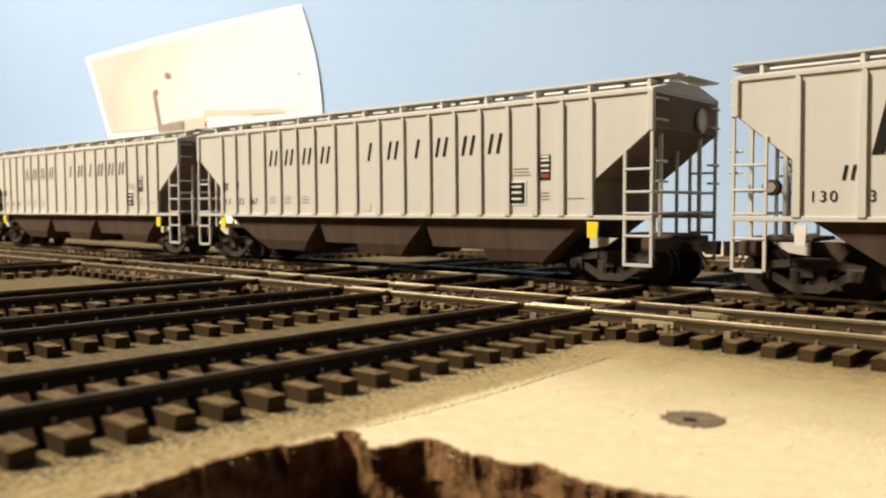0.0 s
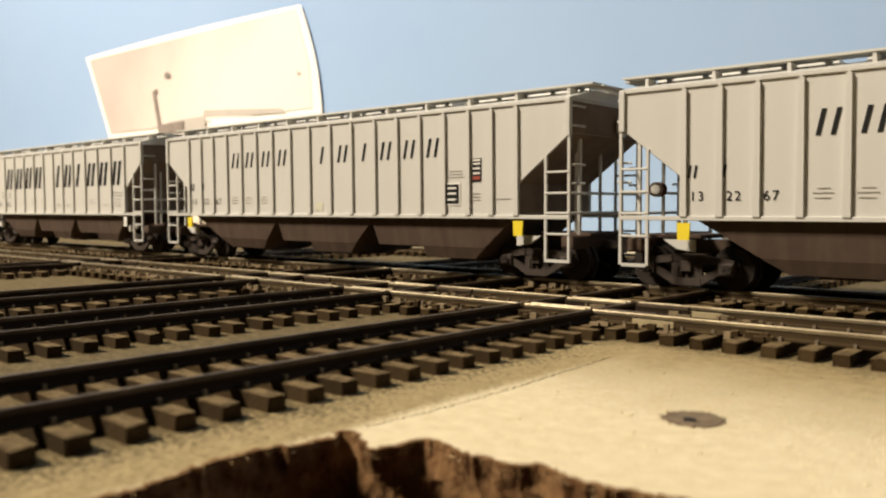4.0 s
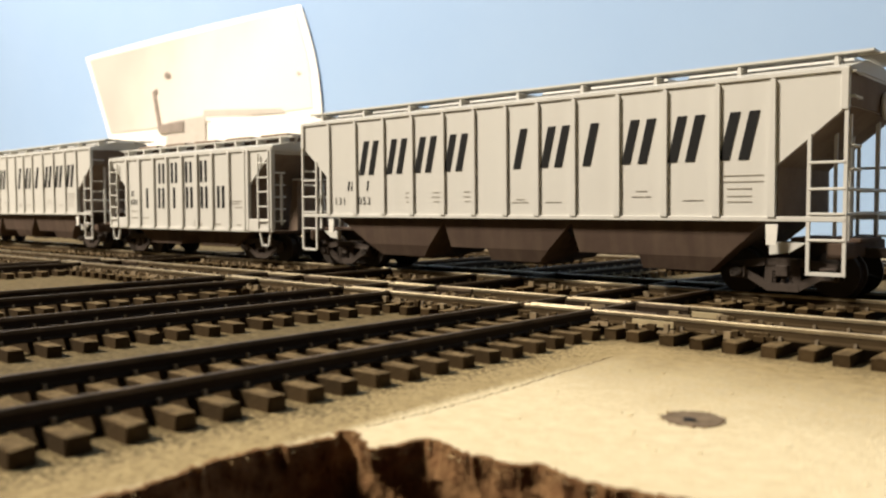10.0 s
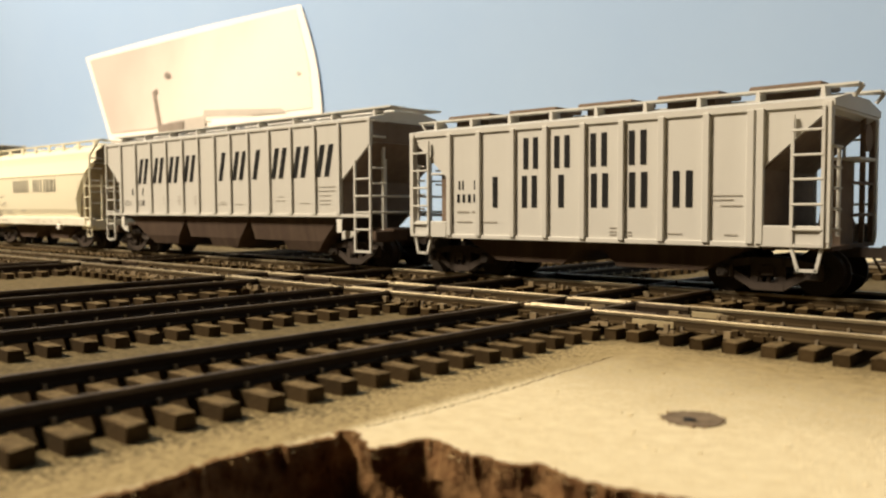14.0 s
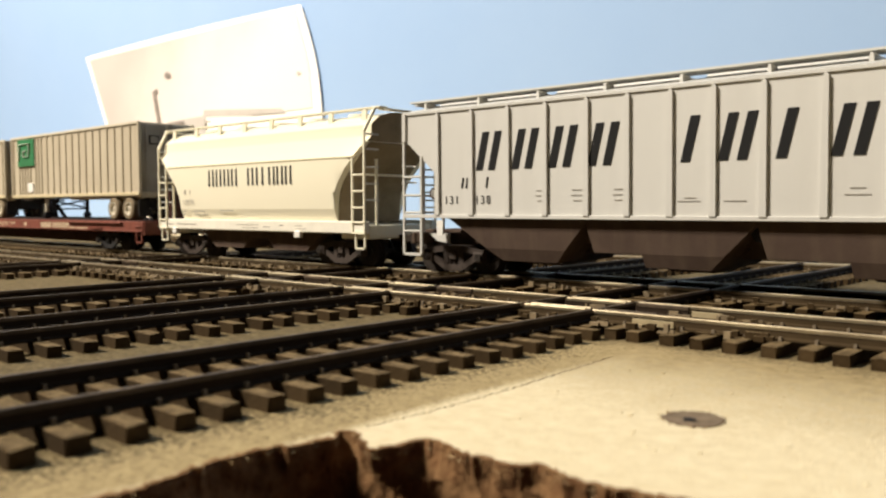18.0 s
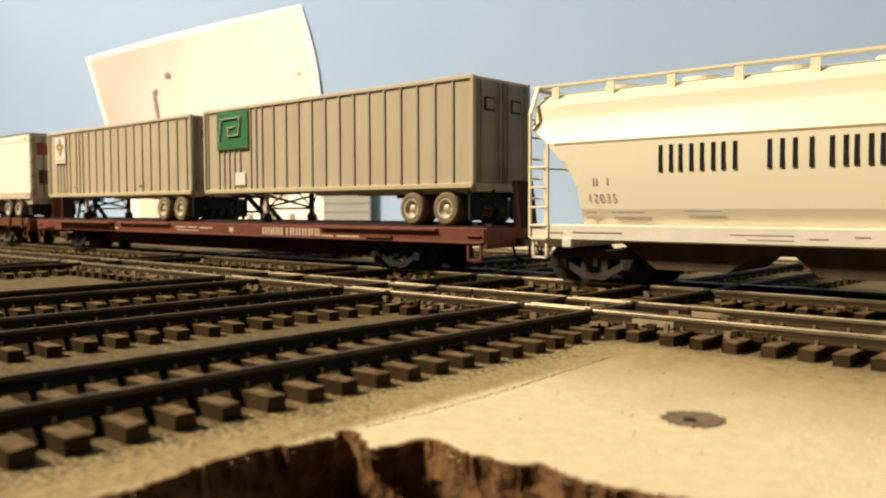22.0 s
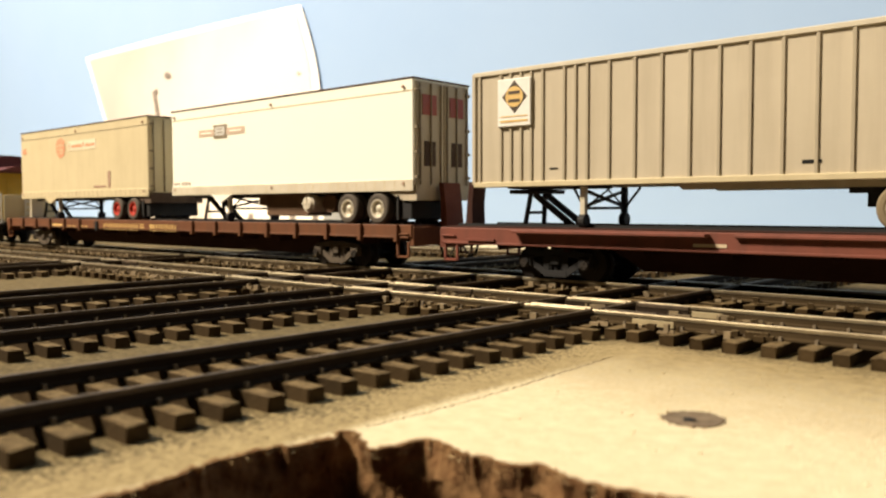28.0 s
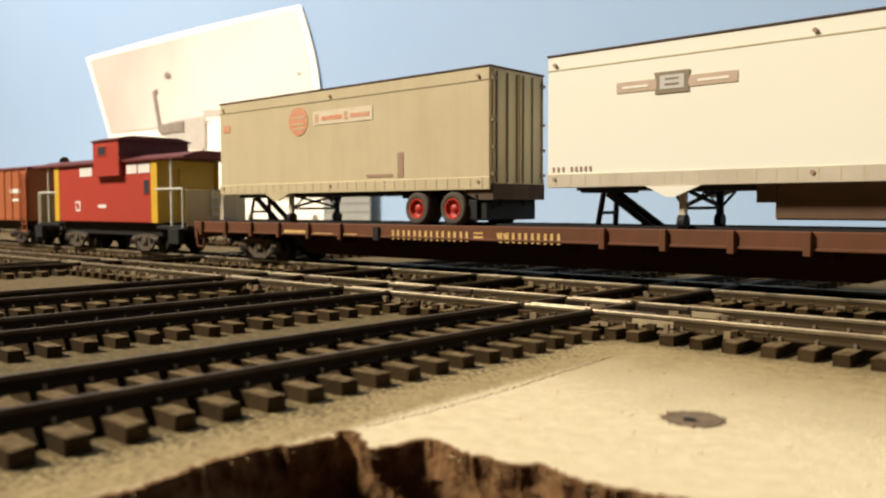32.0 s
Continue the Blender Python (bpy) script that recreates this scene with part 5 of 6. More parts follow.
def running_gear(trailer, axles, legs, tyre, rim, leg_y=11.2, chassis=STEEL_DARK):
    """Axles, suspension, landing legs of a road trailer; heights above the rail head."""
    for x in axles:
        part("axle", rod((x, -12, 20.15), (x, 12, 20.15), 0.8), chassis, trailer)
        for s in (-1, 1):
            tyre_wheel(trailer, x, s * 12.4, 20.15, tyre, rim)
            tyre_wheel(trailer, x, s * 8.2, 20.15, tyre, rim)
    mid = sum(axles) / 2
    part("bogie_frame", box(mid - 15, mid + 15, -6.5, 6.5, 20.4, 25.9, box(mid - 18, mid + 17, -9, -6, 23.5, 25.9, box(mid - 18, mid + 17, 6, 9, 23.5, 25.9)), 0.2), chassis, trailer)
    for s in (-1, 1):
        part("mud_flap", box(mid + 15.5, mid + 16.1, s * 10.5 - 3.2, s * 10.5 + 3.2, 16.5, 24.5), chassis, trailer)
        leg = part("landing_leg", box(legs - 0.8, legs + 0.8, s * leg_y - 0.8, s * leg_y + 0.8, 17.4, 26.2, bev=0.15), chassis if s > 0 else RIM, trailer)
        part("sand_shoe", rod((legs - 0.9, s * leg_y, 16.8), (legs + 0.9, s * leg_y, 16.8), 1.9, n=14), chassis, leg)
        part("leg_brace", beam((legs, s * leg_y, 20), (legs + 6.5, s * 8, 26), 0.5, 0.5), chassis, trailer)
        part("leg_brace", beam((legs, s * leg_y, 20.5), (legs - 4.5, s * 9, 26), 0.5, 0.5), chassis, trailer)
    bm = beam((legs, -leg_y, 25.2), (legs, leg_y, 20.6), 0.8, 0.8)
    beam((legs, leg_y, 25.2), (legs, -leg_y, 20.6), 0.8, 0.8, bm)
    beam((legs, -leg_y, 20.2), (legs, leg_y, 20.2), 0.8, 0.8, bm)
    part("leg_cross_brace", bm, chassis, trailer)
    part("underride_guard", beam((mid + 19, -10, 20.5), (mid + 19, 10, 20.5), 0.9, 0.9, beam((mid + 19, -6, 20.5), (mid + 19, -6, 26), 0.8, 0.8,
         beam((mid + 19, 6, 20.5), (mid + 19, 6, 26), 0.8, 0.8))), chassis, trailer)


def hitch(x_mid):
    """The collapsible stand that holds a trailer's kingpin; it rests on the deck."""
    h = thing("trailer_hitch", "dark steel trailer hitch with a sloping strut on the deck", "trailer hitch", "trailer hitches")
    bm = beam((-1.2, -5, 0), (0, -3.6, 10.4), 1.3, 1.1)
    beam((-1.2, 5, 0), (0, 3.6, 10.4), 1.3, 1.1, bm)
    beam((-0.7, -4.2, 4.4), (-0.7, 4.2, 4.4), 0.9, 0.9, bm)
    box(-3.4, 2.4, -6, 6, 0, 0.7, bm, 0.15)
    part("stand", bm, STEEL_DARK, h)
    part("head_plate", box(-5.5, 5, -7, 7, 10.0, 11.2, bev=0.3), STEEL_DARK, h)
    bm = beam((1, -3, 9.8), (14, -3, 0.4), 1.5, 1.5)
    beam((1, 3, 9.8), (14, 3, 0.4), 1.5, 1.5, bm)
    box(12.4, 15.6, -4.4, 4.4, 0, 0.8, bm, 0.15)
    part("strut", bm, STEEL_DARK, h)
    MOVING.append((h, x_mid, 14.5))


def ribbed_trailer(x_mid, label, length, top, sign):
    t = thing("road_trailer", label, "trailer", "road trailers on the flat cars")
    L, W, low = length / 2, 13.9, 27.2
    part("body", box(-L, L, -W, W, low, top, bev=0.3), TAN, t)
    for s in (-1, 1):
        part("top_rail", box(-L - 0.1, L + 0.1, s * W - 0.65, s * W + 0.65, top - 1.1, top + 0.3, bev=0.2), IVORY_RAIL, t)
        part("bottom_rail", box(-L - 0.1, L + 0.1, s * W - 0.75, s * W + 0.75, low - 0.9, low + 0.7, bev=0.2), TAN_LIGHT, t)
        xs = [-L + 2] + [-L + 9.5 + k * 3.4 for k in range(4)] + [-L + 23.4, -L + 30.2, -L + 33.6, -L + 37.2] + [-L + (44.1 if sign == "green" else 43.5) + k * 7.12 for k in range(13)]
        for x in xs:
            if x < L - 2:
                shared(("post", top), "side_post", lambda: box(-0.45, 0.45, -0.5, 0.1, low + 0.6, top - 1, bev=0.12), POST_TAN, t, x, s * W, 0, 0 if s < 0 else 180)
        for x in (-L, L):
            part("corner_post", box(x - 0.7, x + 0.7, s * W - 0.7, s * W + 0.7, low, top, bev=0.25), TAN, t)
    for s in (-1, 1):
        d = part("rear_door", box(L, L + 0.5, s * 6.7 - 6.3, s * 6.7 + 6.3, low + 0.8, top - 0.9, bev=0.15), DOOR_GREY, t)
        part("vent_frame", box(L + 0.45, L + 0.8, s * 6.7 - 2.5, s * 6.7 + 2.5, top - 10.2, top - 6.0, bev=0.1), STEEL_DARK, d)
        part("vent_panel", box(L + 0.7, L + 0.95, s * 6.7 - 1.9, s * 6.7 + 1.9, top - 9.6, top - 6.6), DOOR_GREY, d)
        for y in (2.2, 11.2):
            part("lock_rod", rod((L + 0.9, s * y, low + 1), (L + 0.9, s * y, top - 1.5), 0.2, n=6), DOOR_GREY, d)
        part("tail_light", rod((L + 0.3, s * 11.5, low - 0.2), (L + 0.9, s * 11.5, low - 0.2), 0.6, n=10), RED_DECAL, t)
    part("rear_sill", box(L - 1.5, L + 0.9, -13.5, 13.5, low - 2.0, low + 0.6, bev=0.2), TAN, t)
    for s in (-1, 1):
        part("slider_rail", slab([(-6, low - 0.8), (-4, low - 2.4), (L - 4, low - 2.4), (L - 4, low - 0.8)], s * 10.5 - 0.9, s * 10.5 + 0.9), TAN, t)
    part("kingpin_plate", box(-L + 8, -L + 32, -9, 9, low - 1.3, low - 0.2, bev=0.2), STEEL_DARK, t)
    running_gear(t, (L - 24.4, L - 10.5) if sign == "green" else (L - 22.5, L - 9.1), -L + (35.8 if sign == "green" else 34.6), TYRE_DUSTY, RIM)
    y = -W - 0.75
    if sign == "green":
        part("sign_board", box(-L + 9.2, -L + 29.8, y - 0.35, y + 0.3, top - 16.6, top - 1.6, bev=0.25), GREEN, t, "green sign board with a pale angular mark")
        bm = bmesh.new()
        for x0, z0, x1, z1, w in ((11.6, -13.0, 13.2, -4.4, 1.5), (12.6, -4.4, 25.6, -4.0, 1.5), (25.3, -4.0, 24.4, -10.6, 1.5), (24.6, -10.9, 17.0, -11.2, 1.5),
                                  (17.2, -11.0, 17.7, -8.0, 1.4), (17.2, -8.0, 21.6, -7.8, 1.4)):
            beam((-L + x0, y - 0.4, top + z0), (-L + x1, y - 0.4, top + z1), w, 0.2, bm)
        part("sign_mark", bm, WHITE, t)
        part("number_plate", box(-L + 20.6, -L + 27, y + 0.1, y + 0.6, low + 2.2, low + 7.2, bev=0.1), WHITE, t)
    else:
        part("sign_board", box(-L + 8.8, -L + 20.1, y - 0.35, y + 0.3, top - 16.4, top - 2.7, bev=0.25), WHITE, t, "white sign board with a dark barred diamond")
        cx, cz = -L + 14.7, top - 7.9
        part("sign_mark", slab([(cx - 4.1, cz), (cx, cz - 4.6), (cx + 4.1, cz), (cx, cz + 4.6)], y - 0.5, y - 0.3), DARK_DECAL, t)
        part("sign_disc", rod((cx, y - 0.56, cz), (cx, y - 0.46, cz), 2.95, n=20), LETTER_GOLD, t, "gold disc with dark bars")
        for dz, w in ((-1.15, 1.9), (1.15, 1.9)):
            part("sign_bar", box(cx - w, cx + w, y - 0.64, y - 0.5, cz + dz - 0.42, cz + dz + 0.42), DARK_DECAL, t)
        small_print([(-L + 9.9, -L + 19.1, top - 15.1, top - 14.5), (-L + 9.9, -L + 19.1, top - 13.6, top - 13.3)], y - 0.42, LETTER_GOLD, t)
        small_print([(-L + 25.6, -L + 28.2, low + 3.8, low + 4.3), (L - 42, L - 38, low + 3, low + 3.8)], -W - 0.1, BLACK, t)
    MOVING.append((t, x_mid))


def smooth_trailer(x_mid, label, length, top, mat, kind):
    t = thing("road_trailer", label, "trailer", "road trailers on the flat cars")
    L, W, low = length / 2, 13.9, 27.0
    part("body", box(-L, L, -W, W, low, top, bev=0.35), mat, t)
    part("roof_cap", box(-L - 0.2, L + 0.2, -W - 0.25, W + 0.25, top - 0.25, top + 0.35, bev=0.15), GREY_DARK, t, "dark roof cap")
    for s in (-1, 1):
        part("rivet_strip", box(-L, L, s * W - 0.12, s * W + 0.12, top - 4.1, top - 3.8), RIB_TAN if kind == "grey" else TAN_LIGHT, t)
        # on the ivory trailer the rail's shadow is a greyer ivory
        part("bottom_rail", box(-L - 0.1, L + 0.1, s * W - 0.35, s * W + 0.35, low - 1.2, low + 2.6, bev=0.15), mat if kind == "grey" else IVORY_RAIL, t)
        n = int(length / 4.4)
        for k in range(n):
            shared(("rivet", mat.name), "rail_notch", lambda: box(-0.14, 0.14, -0.05, 0.12, 0, 2.9), RIB_TAN if kind == "grey" else TAN_LIGHT, t, -L + 3 + k * 4.4, s * (W + 0.34), low - 0.6)
        part("wedge_plate", slab([(-L + 29, low - 1.2), (-L + 34.5, low - 4.0), (-L + 36.5, low - 4.0), (-L + 43, low - 1.2)], s * W - 0.6, s * W + 0.2), mat, t)
        for x in (-L + 2.5, -1.5, L - 4):
            for z in (low + 1.2, top - 2.6):
                shared(("marker",), "marker_light", lambda: rod((0, -0.4, 0), (0, 0.1, 0), 0.55, n=10), BROWN_DECAL, t, x, s * (W + 0.25), z, 0 if s < 0 else 180)
    dark = mat if kind == "grey" else TAN
    for s in (-1, 1):
        d = part("rear_door", box(L, L + 0.5, s * 6.7 - 6.3, s * 6.7 + 6.3, low + 0.5, top - 0.9, bev=0.15), dark, t)
        for y in (1.6, 6.4, 11.6):
            part("lock_rod", rod((L + 0.9, s * y, low + 1), (L + 0.9, s * y, top - 1.5), 0.3, n=6), RIB_TAN, d)
        if kind != "grey":
            part("door_panel", box(L + 0.4, L + 0.8, s * 6.7 - 3.6, s * 6.7 + 3.2, top - 11.5, top - 5), RED_DECAL, d, "dark red painted panel")
            part("door_panel", box(L + 0.4, L + 0.8, s * 6.7 - 2.6, s * 6.7 + 2.6, low + 7, low + 15), GREY_DARK, d)
        for z in (low + 3, low + 11, low + 19, top - 4):
            part("hinge", box(L + 0.3, L + 1.1, s * 12.4 - 1.2, s * 12.4 + 0.8, z, z + 0.9), RIB_TAN, d)
    part("rear_sill", slab([(L - 12, low - 1.1), (L - 5, low - 4.2), (L + 0.7, low - 4.2), (L + 0.7, low + 0.6), (L - 12, low + 0.6)], -13.3, 13.3), GREY_DARK if kind == "grey" else dark, t)
    part("kingpin_plate", box(-L + 6, -L + 30, -9, 9, low - 1.9, low - 1.1, bev=0.2), STEEL_DARK, t)
    part("bumper_box", box(L - 9, L - 2, -12.5, 12.5, 16.6, 22.8, bev=0.3), STEEL_DARK, t)
    part("cross_member", box(-L + 30, L - 12, -9, 9, low - 2.4, low - 1.1), STEEL_DARK, t)
    running_gear(t, (L - 30.0, L - 15.8) if kind != "grey" else (L - 28.3, L - 13.8), -L + 37.4 if kind != "grey" else -L + 40.5, TYRE, RIM if kind != "grey" else RIM_RED)
    y = -W - 0.12
    if kind == "ivory":
        part("equipment_box", box(-10.8, 14, -9.5, 2, 17.4, 25.9, box(-15, -10.6, -9.5, 2, 21.5, 25.9, box(14, 20, -5, 2, 20, 25.9)), 0.4), BOX_BROWN, t, "brown equipment box hung under the floor")
        bm = rod((17.2, -12.4, 22.0), (17.2, -6, 22.0), 3.2, n=18)
        rod((17.2, -13.3, 22.0), (17.2, -12.3, 22.0), 2.0, bm, 18, 3.1)
        for a in (0.0, math.pi / 2):
            c, d = math.cos(a) * 2.6, math.sin(a) * 2.6
            beam((17.2 - c, -13.35, 22.0 - d), (17.2 + c, -13.35, 22.0 + d), 0.3, 0.3, bm)
        part("air_drum", rod((24.6, -9.0, 22.2), (24.6, 6.0, 22.2), 3.5, rod((21.5, -4.0, 24.5), (28.0, -4.0, 24.5), 1.3), 20), BOX_BROWN, t, "dark brown air drum")
        part("fuel_tank", bm, TANK, t, "pale round tank end")
        part("emblem", slab([(-48.6, 50.0), (-18.0, 50.0), (-18.0, 52.7), (-48.6, 52.7)], y - 0.06, y + 0.06), BROWN_FADED, t, "faded brown banner with a framed badge")
        part("emblem_badge", slab([(-38.2, 48.9), (-29.4, 48.9), (-29.9, 51.4), (-29.2, 54.2), (-38.4, 54.2), (-37.7, 51.4)], y - 0.16, y - 0.02), RIB_TAN, t)
        part("emblem_badge", box(-36.9, -30.7, y - 0.24, y - 0.12, 49.9, 53.3), GREY, t)
        small_print([(-47.0, -40.0, 51.0, 51.6), (-27.5, -20, 51.0, 51.6)], y - 0.1, IVORY, t)
        small_print([(-35.6, -32.0, 50.8, 51.3), (-35.6, -32, 52.2, 52.6)], y - 0.28, RIB_TAN, t)
        strokes([(-L + 2 + k * 1.5, 1) for k in range(3)] + [(-L + 7.6 + k * 1.4, 1) for k in range(5)], 30.2, 1.3, 0.9, 0.6, 0, y, BROWN_DECAL, t, "fleet_number")
    else:
        part("emblem", rod((-18.4, y - 0.06, 52.0), (-18.4, y + 0.06, 52.0), 5.2, n=24), ORANGE_DECAL, t, "orange-red round emblem")
        small_print([(-22, -14.8, 50.6, 51.2), (-22.4, -14.4, 53.0, 53.6), (-21.6, -15.2, 49, 49.5)], y - 0.12, TAN_LIGHT, t)
        part("name_panel", box(-10.4, 19.0, y - 0.05, y + 0.05, 50.0, 54.8), PANEL_FADED, t, "pale panel with faded orange bars")
        strokes([(-8.4, 2), (6.4, 2)], 50.8, 3.0, 1.7, 0.6, 0, y - 0.06, ORANGE_DECAL, t)
        small_print([(-6.2, 4.6, 51.4, 52.8), (8.4, 17.6, 51.4, 52.8)], y - 0.08, ORANGE_DECAL, t)
        small_print([(-64, -59.6, 50.6, 53.4)], y, ORANGE_DECAL, t)
        small_print([(16, 28, 30.6, 31.6), (30, 32.6, 30.4, 38.4)], y, BROWN_DECAL, t)
    MOVING.append((t, x_mid))


def caboose(x_mid):
    car = thing("caboose", "red caboose with yellow ends and a wide raised cupola", "caboose", "cars of the train")
    L, W, low, top = 47.0, 15.6, 13.8, 42.2
    part("body", box(-L, L, -W, W, low, top, bev=0.3), CAB_RED, car)
    ring = [(-W - 1.4, top - 0.3), (-W - 1.4, top + 0.5), (-8, top + 3.0), (8, top + 3.0), (W + 1.4, top + 0.5), (W + 1.4, top - 0.3)]
    part("roof", loft([[(x, y, z) for y, z in ring] for x in (-L - 25, L + 25)]), CAB_ROOF, car)
    part("cupola", slab([(-3, top - 6.5), (21, top - 6.5), (21, 52.4), (-3, 52.4)], -W - 2.6, W + 2.6), CAB_RED, car, "wide red cupola")
    ring = [(-W - 3.2, 52.2), (-W - 3.2, 52.8), (-12, 54.4), (12, 54.4), (W + 3.2, 52.8), (W + 3.2, 52.2)]
    part("cupola_roof", loft([[(x, y, z) for y, z in ring] for x in (-4.4, 22.6)]), CAB_ROOF, car)
    # unlit end of the red cupola, its shade painted with roof colour
    part("cupola_end", box(20.9, 21.4, -W - 2.4, W + 2.4, top + 2.6, 52.2), CAB_ROOF, car, "cupola end wall darkened for shade")
    for s in (-1, 1):
        w = part("window", box(1.6, 10.2, s * (W + 2.6) - 0.25, s * (W + 2.6) + 0.25, 45.0, 50.4, bev=0.2), CAB_RED, car)
        part("pane", box(2.5, 9.3, s * (W + 2.75) - 0.2, s * (W + 2.75) + 0.2, 45.8, 49.6), GLASS_DARK, w)
        for x in (40.6,):
            w = part("window", box(x - 2.6, x + 2.6, s * W - 0.25, s * W + 0.25, 26.4, 34.0, bev=0.2), CAB_RED, car)
            part("pane", box(x - 1.9, x + 1.9, s * (W + 0.15) - 0.2, s * (W + 0.15) + 0.2, 27.1, 33.2), GLASS_DARK, w)
        for x in (-L, L):
            part("corner_strip", box(x - 2.6, x + 2.6, s * W - 0.3, s * W + 0.3, low, top - 0.4, bev=0.1), CAB_YELLOW, car, "yellow corner strip")
    for way in (-1, 1):
        part("end_wall", box(*sorted((way * L, way * (L + 0.6))), -W, W, low, top - 0.3), CAB_YELLOW, car, "yellow end wall")
        part("end_door", box(*sorted((way * (L + 0.5), way * (L + 1.0))), -4, 4, low + 0.5, top - 4, bev=0.1), CAB_YELLOW, car)
        part("end_platform", box(*sorted((way * L, way * (L + 24))), -W + 0.5, W - 0.5, low - 2.6, low - 1.0, bev=0.2), STEEL_DARK, car)
        for s in (-1, 1):
            part("roof_post", rod((way * (L + 12), s * (W - 0.8), low - 1), (way * (L + 12), s * (W - 0.8), top), 0.5, n=8), WHITE, car)
            part("hand_rail", rod((way * (L + 0.5), s * W, 28.8), (way * (L + 22), s * W, 28.8), 0.5, rod((way * (L + 22), s * W, 12), (way * (L + 22), s * W, 28.8), 0.5)), GREY, car)
            part("step", box(*sorted((way * (L + 14), way * (L + 22))), s * W - 2.5, s * W + 0.2, 5.0, 11.5, bev=0.2), STEEL_DARK, car)
        part("end_screen", box(*sorted((way * (L + 22.5), way * (L + 23.3))), -W + 1, W - 1, 12.4, 28.4, bev=0.15), TAN_LIGHT, car, "tan end railing panel")
        bm = bmesh.new()
        for z in (14, 17.5, 21, 24.5):
            rod((way * (L + 24.2), -3, z), (way * (L + 24.2), 3, z), 0.35, bm, 6)
        for y in (-3, 3):
            rod((way * (L + 24.2), y, 11), (way * (L + 24.2), y, 30), 0.35, bm, 6)
        part("end_ladder", bm, GREY, car)
        truck(car, way * 33.0, 9.6, 4.9, TRUCK_PALE)
        coupler(car, way * (L + 22), way)
    part("underframe", box(-L, L, -12, 12, 7.6, low, bev=0.4), STEEL_DARK, car)
    y = -W - 0.12
    small_print([(-22, -9.4, 36.2, 40.6), (23.5, 32.5, 36.4, 41.0), (33.5, 43.5, 36.4, 41.0)], y, WHITE, car)
    small_print([(-27, -22, 19, 24), (-4, 4, 20.6, 22.2)], y, WHITE, car)
    small_print([(-26, -23, 20, 23)], y - 0.1, CAB_RED, car)
    part("chimney", rod((-24, 6, top + 1), (-24, 6, top + 8), 1.4, rod((-24, 6, top + 7.4), (-24, 6, top + 8.4), 2.2)), CAB_ROOF, car)
    MOVING.append((car, x_mid))


def boxcar(x_mid):
    car = thing("boxcar", "reddish brown boxcar with ribbed sides behind the caboose", "boxcar", "cars of the train")
    L, W, low, top = 72.0, 15.8, 13.6, 42.6
    part("body", box(-L, L, -W, W, low, top, bev=0.3), BOX_ORANGE, car)
    ring = [(-W - 0.6, top - 0.3), (-W - 0.6, top + 0.4), (0, top + 3), (W + 0.6, top + 0.4), (W + 0.6, top - 0.3)]
    part("roof", loft([[(x, y, z) for y, z in ring] for x in (-L - 0.5, L + 0.5)]), CAB_ROOF, car)
    for s in (-1, 1):
        for k in range(15):
            x = -L + 1 + k * (2 * L - 2) / 14
            shared(("boxrib",), "rib", lambda: box(-0.6, 0.6, -0.6, 0.1, low, top - 0.5, bev=0.12), BOX_ORANGE, car, x, s * W, 0, 0 if s < 0 else 180)
        part("door", box(-13, 13, s * W - 0.9, s * W + 0.9, low + 0.6, top - 1.6, bev=0.2), BOX_ORANGE, car)
        for way in (-1, 1):
            ladder(car, way * (L - 6.4), way * (L - 0.8), s * (W + 1.0), 8, top - 3, top - 3, [12, 17, 22, 27, 32, 37], BOX_ORANGE, 0.4)
    small_print([(48, 62, 29, 31.5), (50, 60, 24.5, 26), (22, 30, 28, 33)], -W - 0.12, WHITE, car)
    for way in (-1, 1):
        truck(car, way * (L - 19), 9.8)
        coupler(car, way * (L - 0.5), way)
    part("underframe", box(-L + 2, L - 2, -5, 5, 8, low), TRUCK, car)
    part("brake_wheel", rod((L + 1, 4, top + 4), (L + 1.6, 4, top + 4), 3, rod((L + 1.2, 4, 20), (L + 1.2, 4, top + 4), 0.4), 20), TRUCK, car)
    MOVING.append((car, x_mid))


bold_hopper(33.2, "grey ribbed covered hopper with heavy slanted black bars", "1303")
big_hopper(-169.0, "long grey ribbed covered hopper with thin slanted black bars", "132267")
big_hopper(-376.9, "long grey ribbed covered hopper with thin slanted black bars", "132267")
bold_hopper(-580.7, "grey ribbed covered hopper with heavy slanted black bars", "131053")
short_hopper(-744.0)
bold_hopper(-906.7, "grey ribbed covered hopper with heavy slanted black bars", "131138")
rounded_hopper(-1074.0)
red_flat = flat_car(-1301.5, "long red oxide flat car carrying two grey trailers", 148.5, FLAT_RED, False)
brown_flat = flat_car(-1615.8, "long brown flat car carrying an ivory and a grey trailer", 154.0, FLAT_BROWN, True)
strokes([(46.6 + k * 3.07, 2) for k in range(4)] + [(59.6, 1)] + [(62.5 + k * 3.35, 2) for k in range(5)], 10.4, 2.8, 2.5, 0.95, 0, -16.42, LETTER_CREAM, red_flat)
small_print([(-14, -6, 12.2, 12.8), (-4.5, 2, 12.2, 12.8), (4, 13, 12.0, 12.6), (-13, 3, 11.0, 11.4)], -16.42, LETTER_CREAM, red_flat)
part("stencil_patch", box(24.5, 27, -16.45, -16.32, 11.0, 12.8), LETTER_CREAM, red_flat, "faded cream stencil patch")
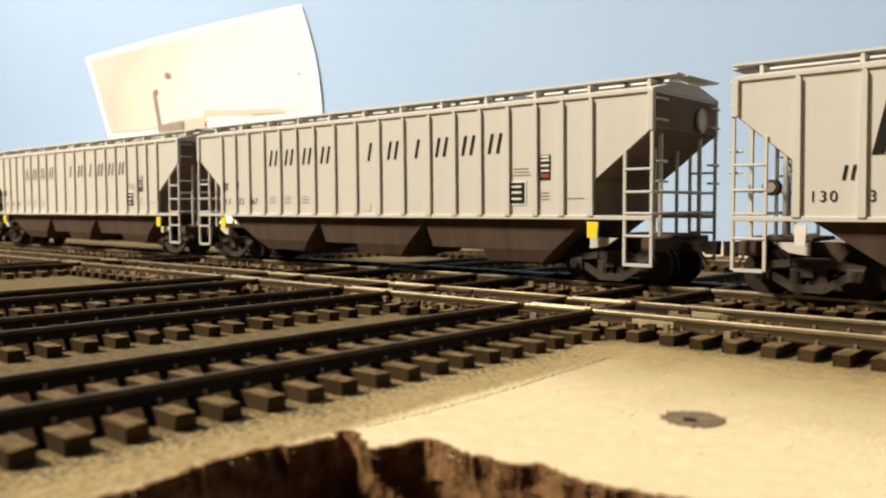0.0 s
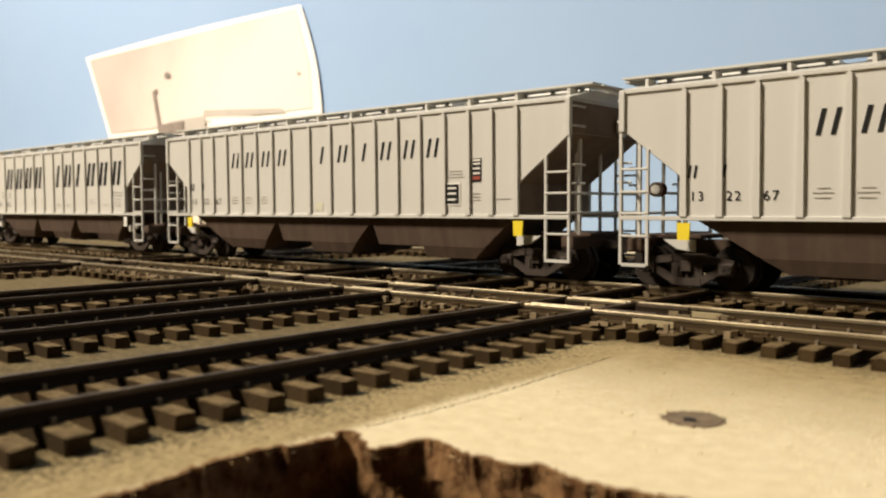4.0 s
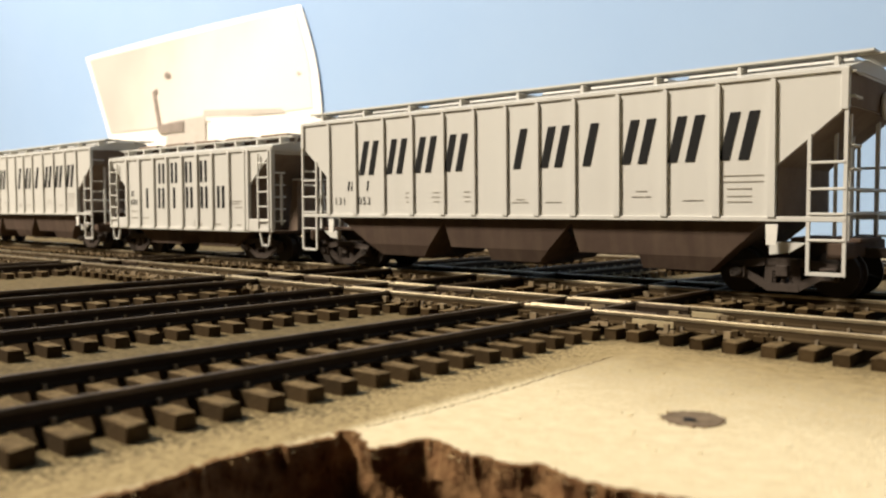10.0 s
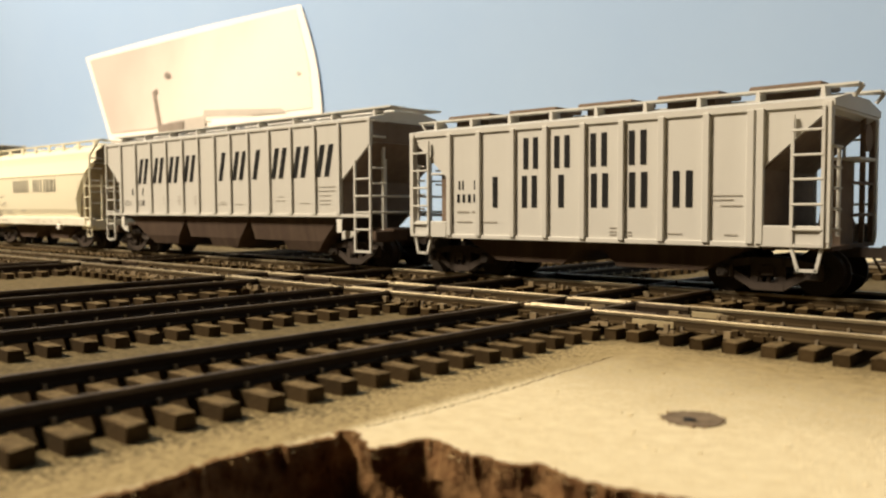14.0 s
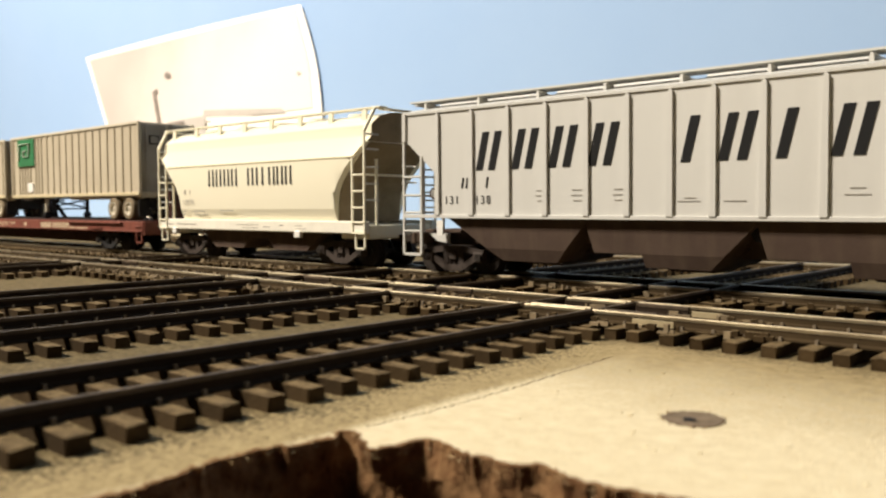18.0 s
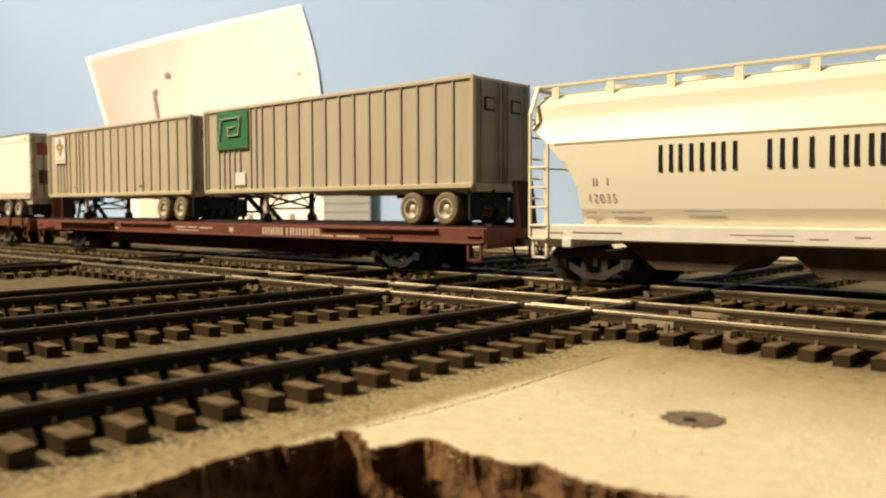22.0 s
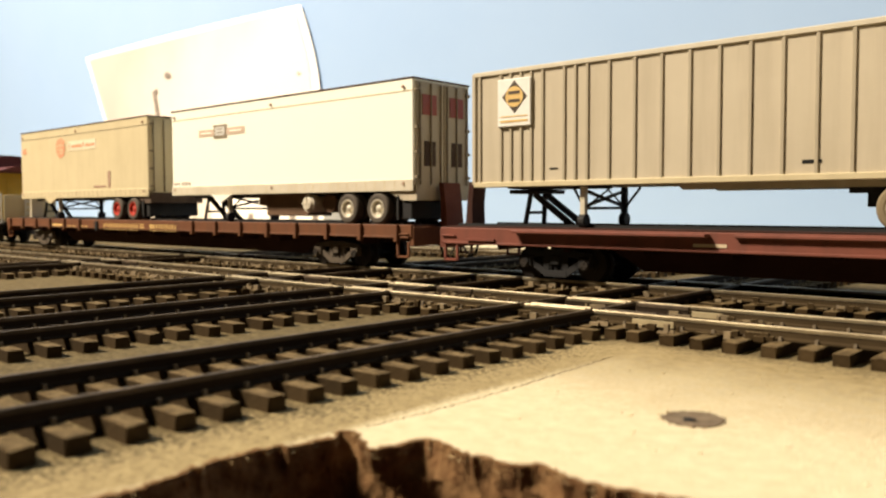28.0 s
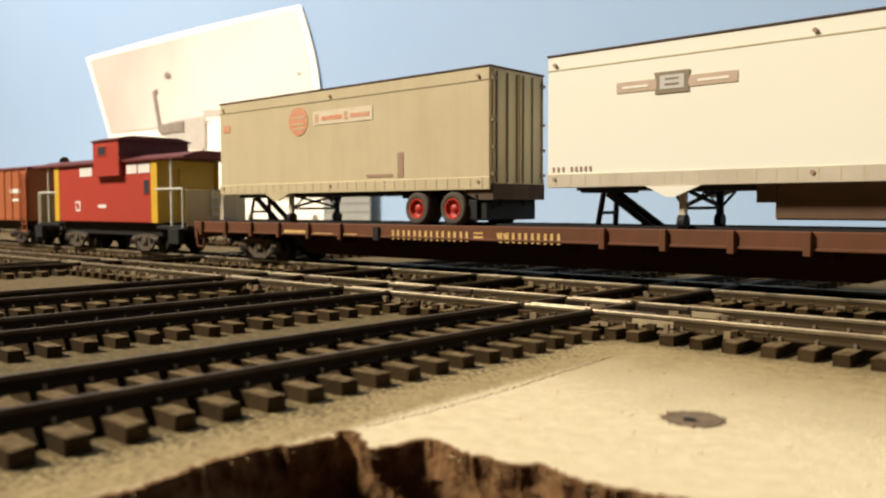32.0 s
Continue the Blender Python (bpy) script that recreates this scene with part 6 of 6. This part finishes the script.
small_print([(78, 84, 10.4, 11.0), (86, 97, 10.4, 11.0), (-70, -62, 10.8, 11.6)], -16.42, LETTER_CREAM, red_flat)
strokes([(-40.4 + k * 4.6, 2) for k in range(7)] + [(1.7 + k * 4.2, 2) for k in range(5)], 10.2, 3.0, 3.1, 0.9, 0, -16.42, LETTER_GOLD, brown_flat)
small_print([(-9.2, -5.8, 12.6, 13.1), (-9.2, -5.8, 10.9, 12.0)], -16.42, LETTER_GOLD, brown_flat)
strokes([(1.2, 2)], 10.4, 2.6, 3.0, 0.8, -0.6, -16.42, LETTER_GOLD, brown_flat)
small_print([(-96, -84, 10.6, 12.4), (-80, -70, 10.8, 11.6), (-66, -58, 10.8, 11.6)], -16.42, LETTER_GOLD, brown_flat)
part("sill_gusset", box(-50, -47.4, -17.2, -16.2, 9.6, 14.2, bev=0.2), STEEL_DARK, brown_flat)
ribbed_trailer(-1227.4, "weathered grey ribbed trailer with a green front sign", 137.0, 60.2, "green")
ribbed_trailer(-1372.4, "weathered grey ribbed trailer with a white diamond sign", 132.4, 60.0, "diamond")
smooth_trailer(-1532.2, "smooth ivory trailer with a faded brown banner", 138.5, 62.0, IVORY, "ivory")
smooth_trailer(-1687.5, "smooth tan-grey trailer with an orange emblem and red rims", 133.0, 62.2, TAN_LIGHT, "grey")
for at in (-1283.0, -1426.0, -1590.0, -1746.0):
    hitch(at)
caboose(-1848.0)
boxcar(-2001.5)


def motions():
    for mover in MOVING:
        lift = mover[2] if len(mover) > 2 else 0.0
        walk(mover[0], [(t, pose((mover[1] * LONG + FIRST + s) * MM, TRACK_Y * MM, (RAIL_Z + lift) * MM)) for t, s in SPEED_ROWS])
    step = 0.15
    times = [k * step for k in range(int(32.0 / step) + 1)] + [32.0]
    gone = [float(np.interp(t, [r[0] for r in SPEED_ROWS], [r[1] for r in SPEED_ROWS])) for t in times]
    for wheel, x, r in TURNING:
        walk(wheel, [(t, pose(x * MM, 0, r * MM, 0, math.degrees(s / r), 0)) for t, s in zip(times, gone)])


motions()
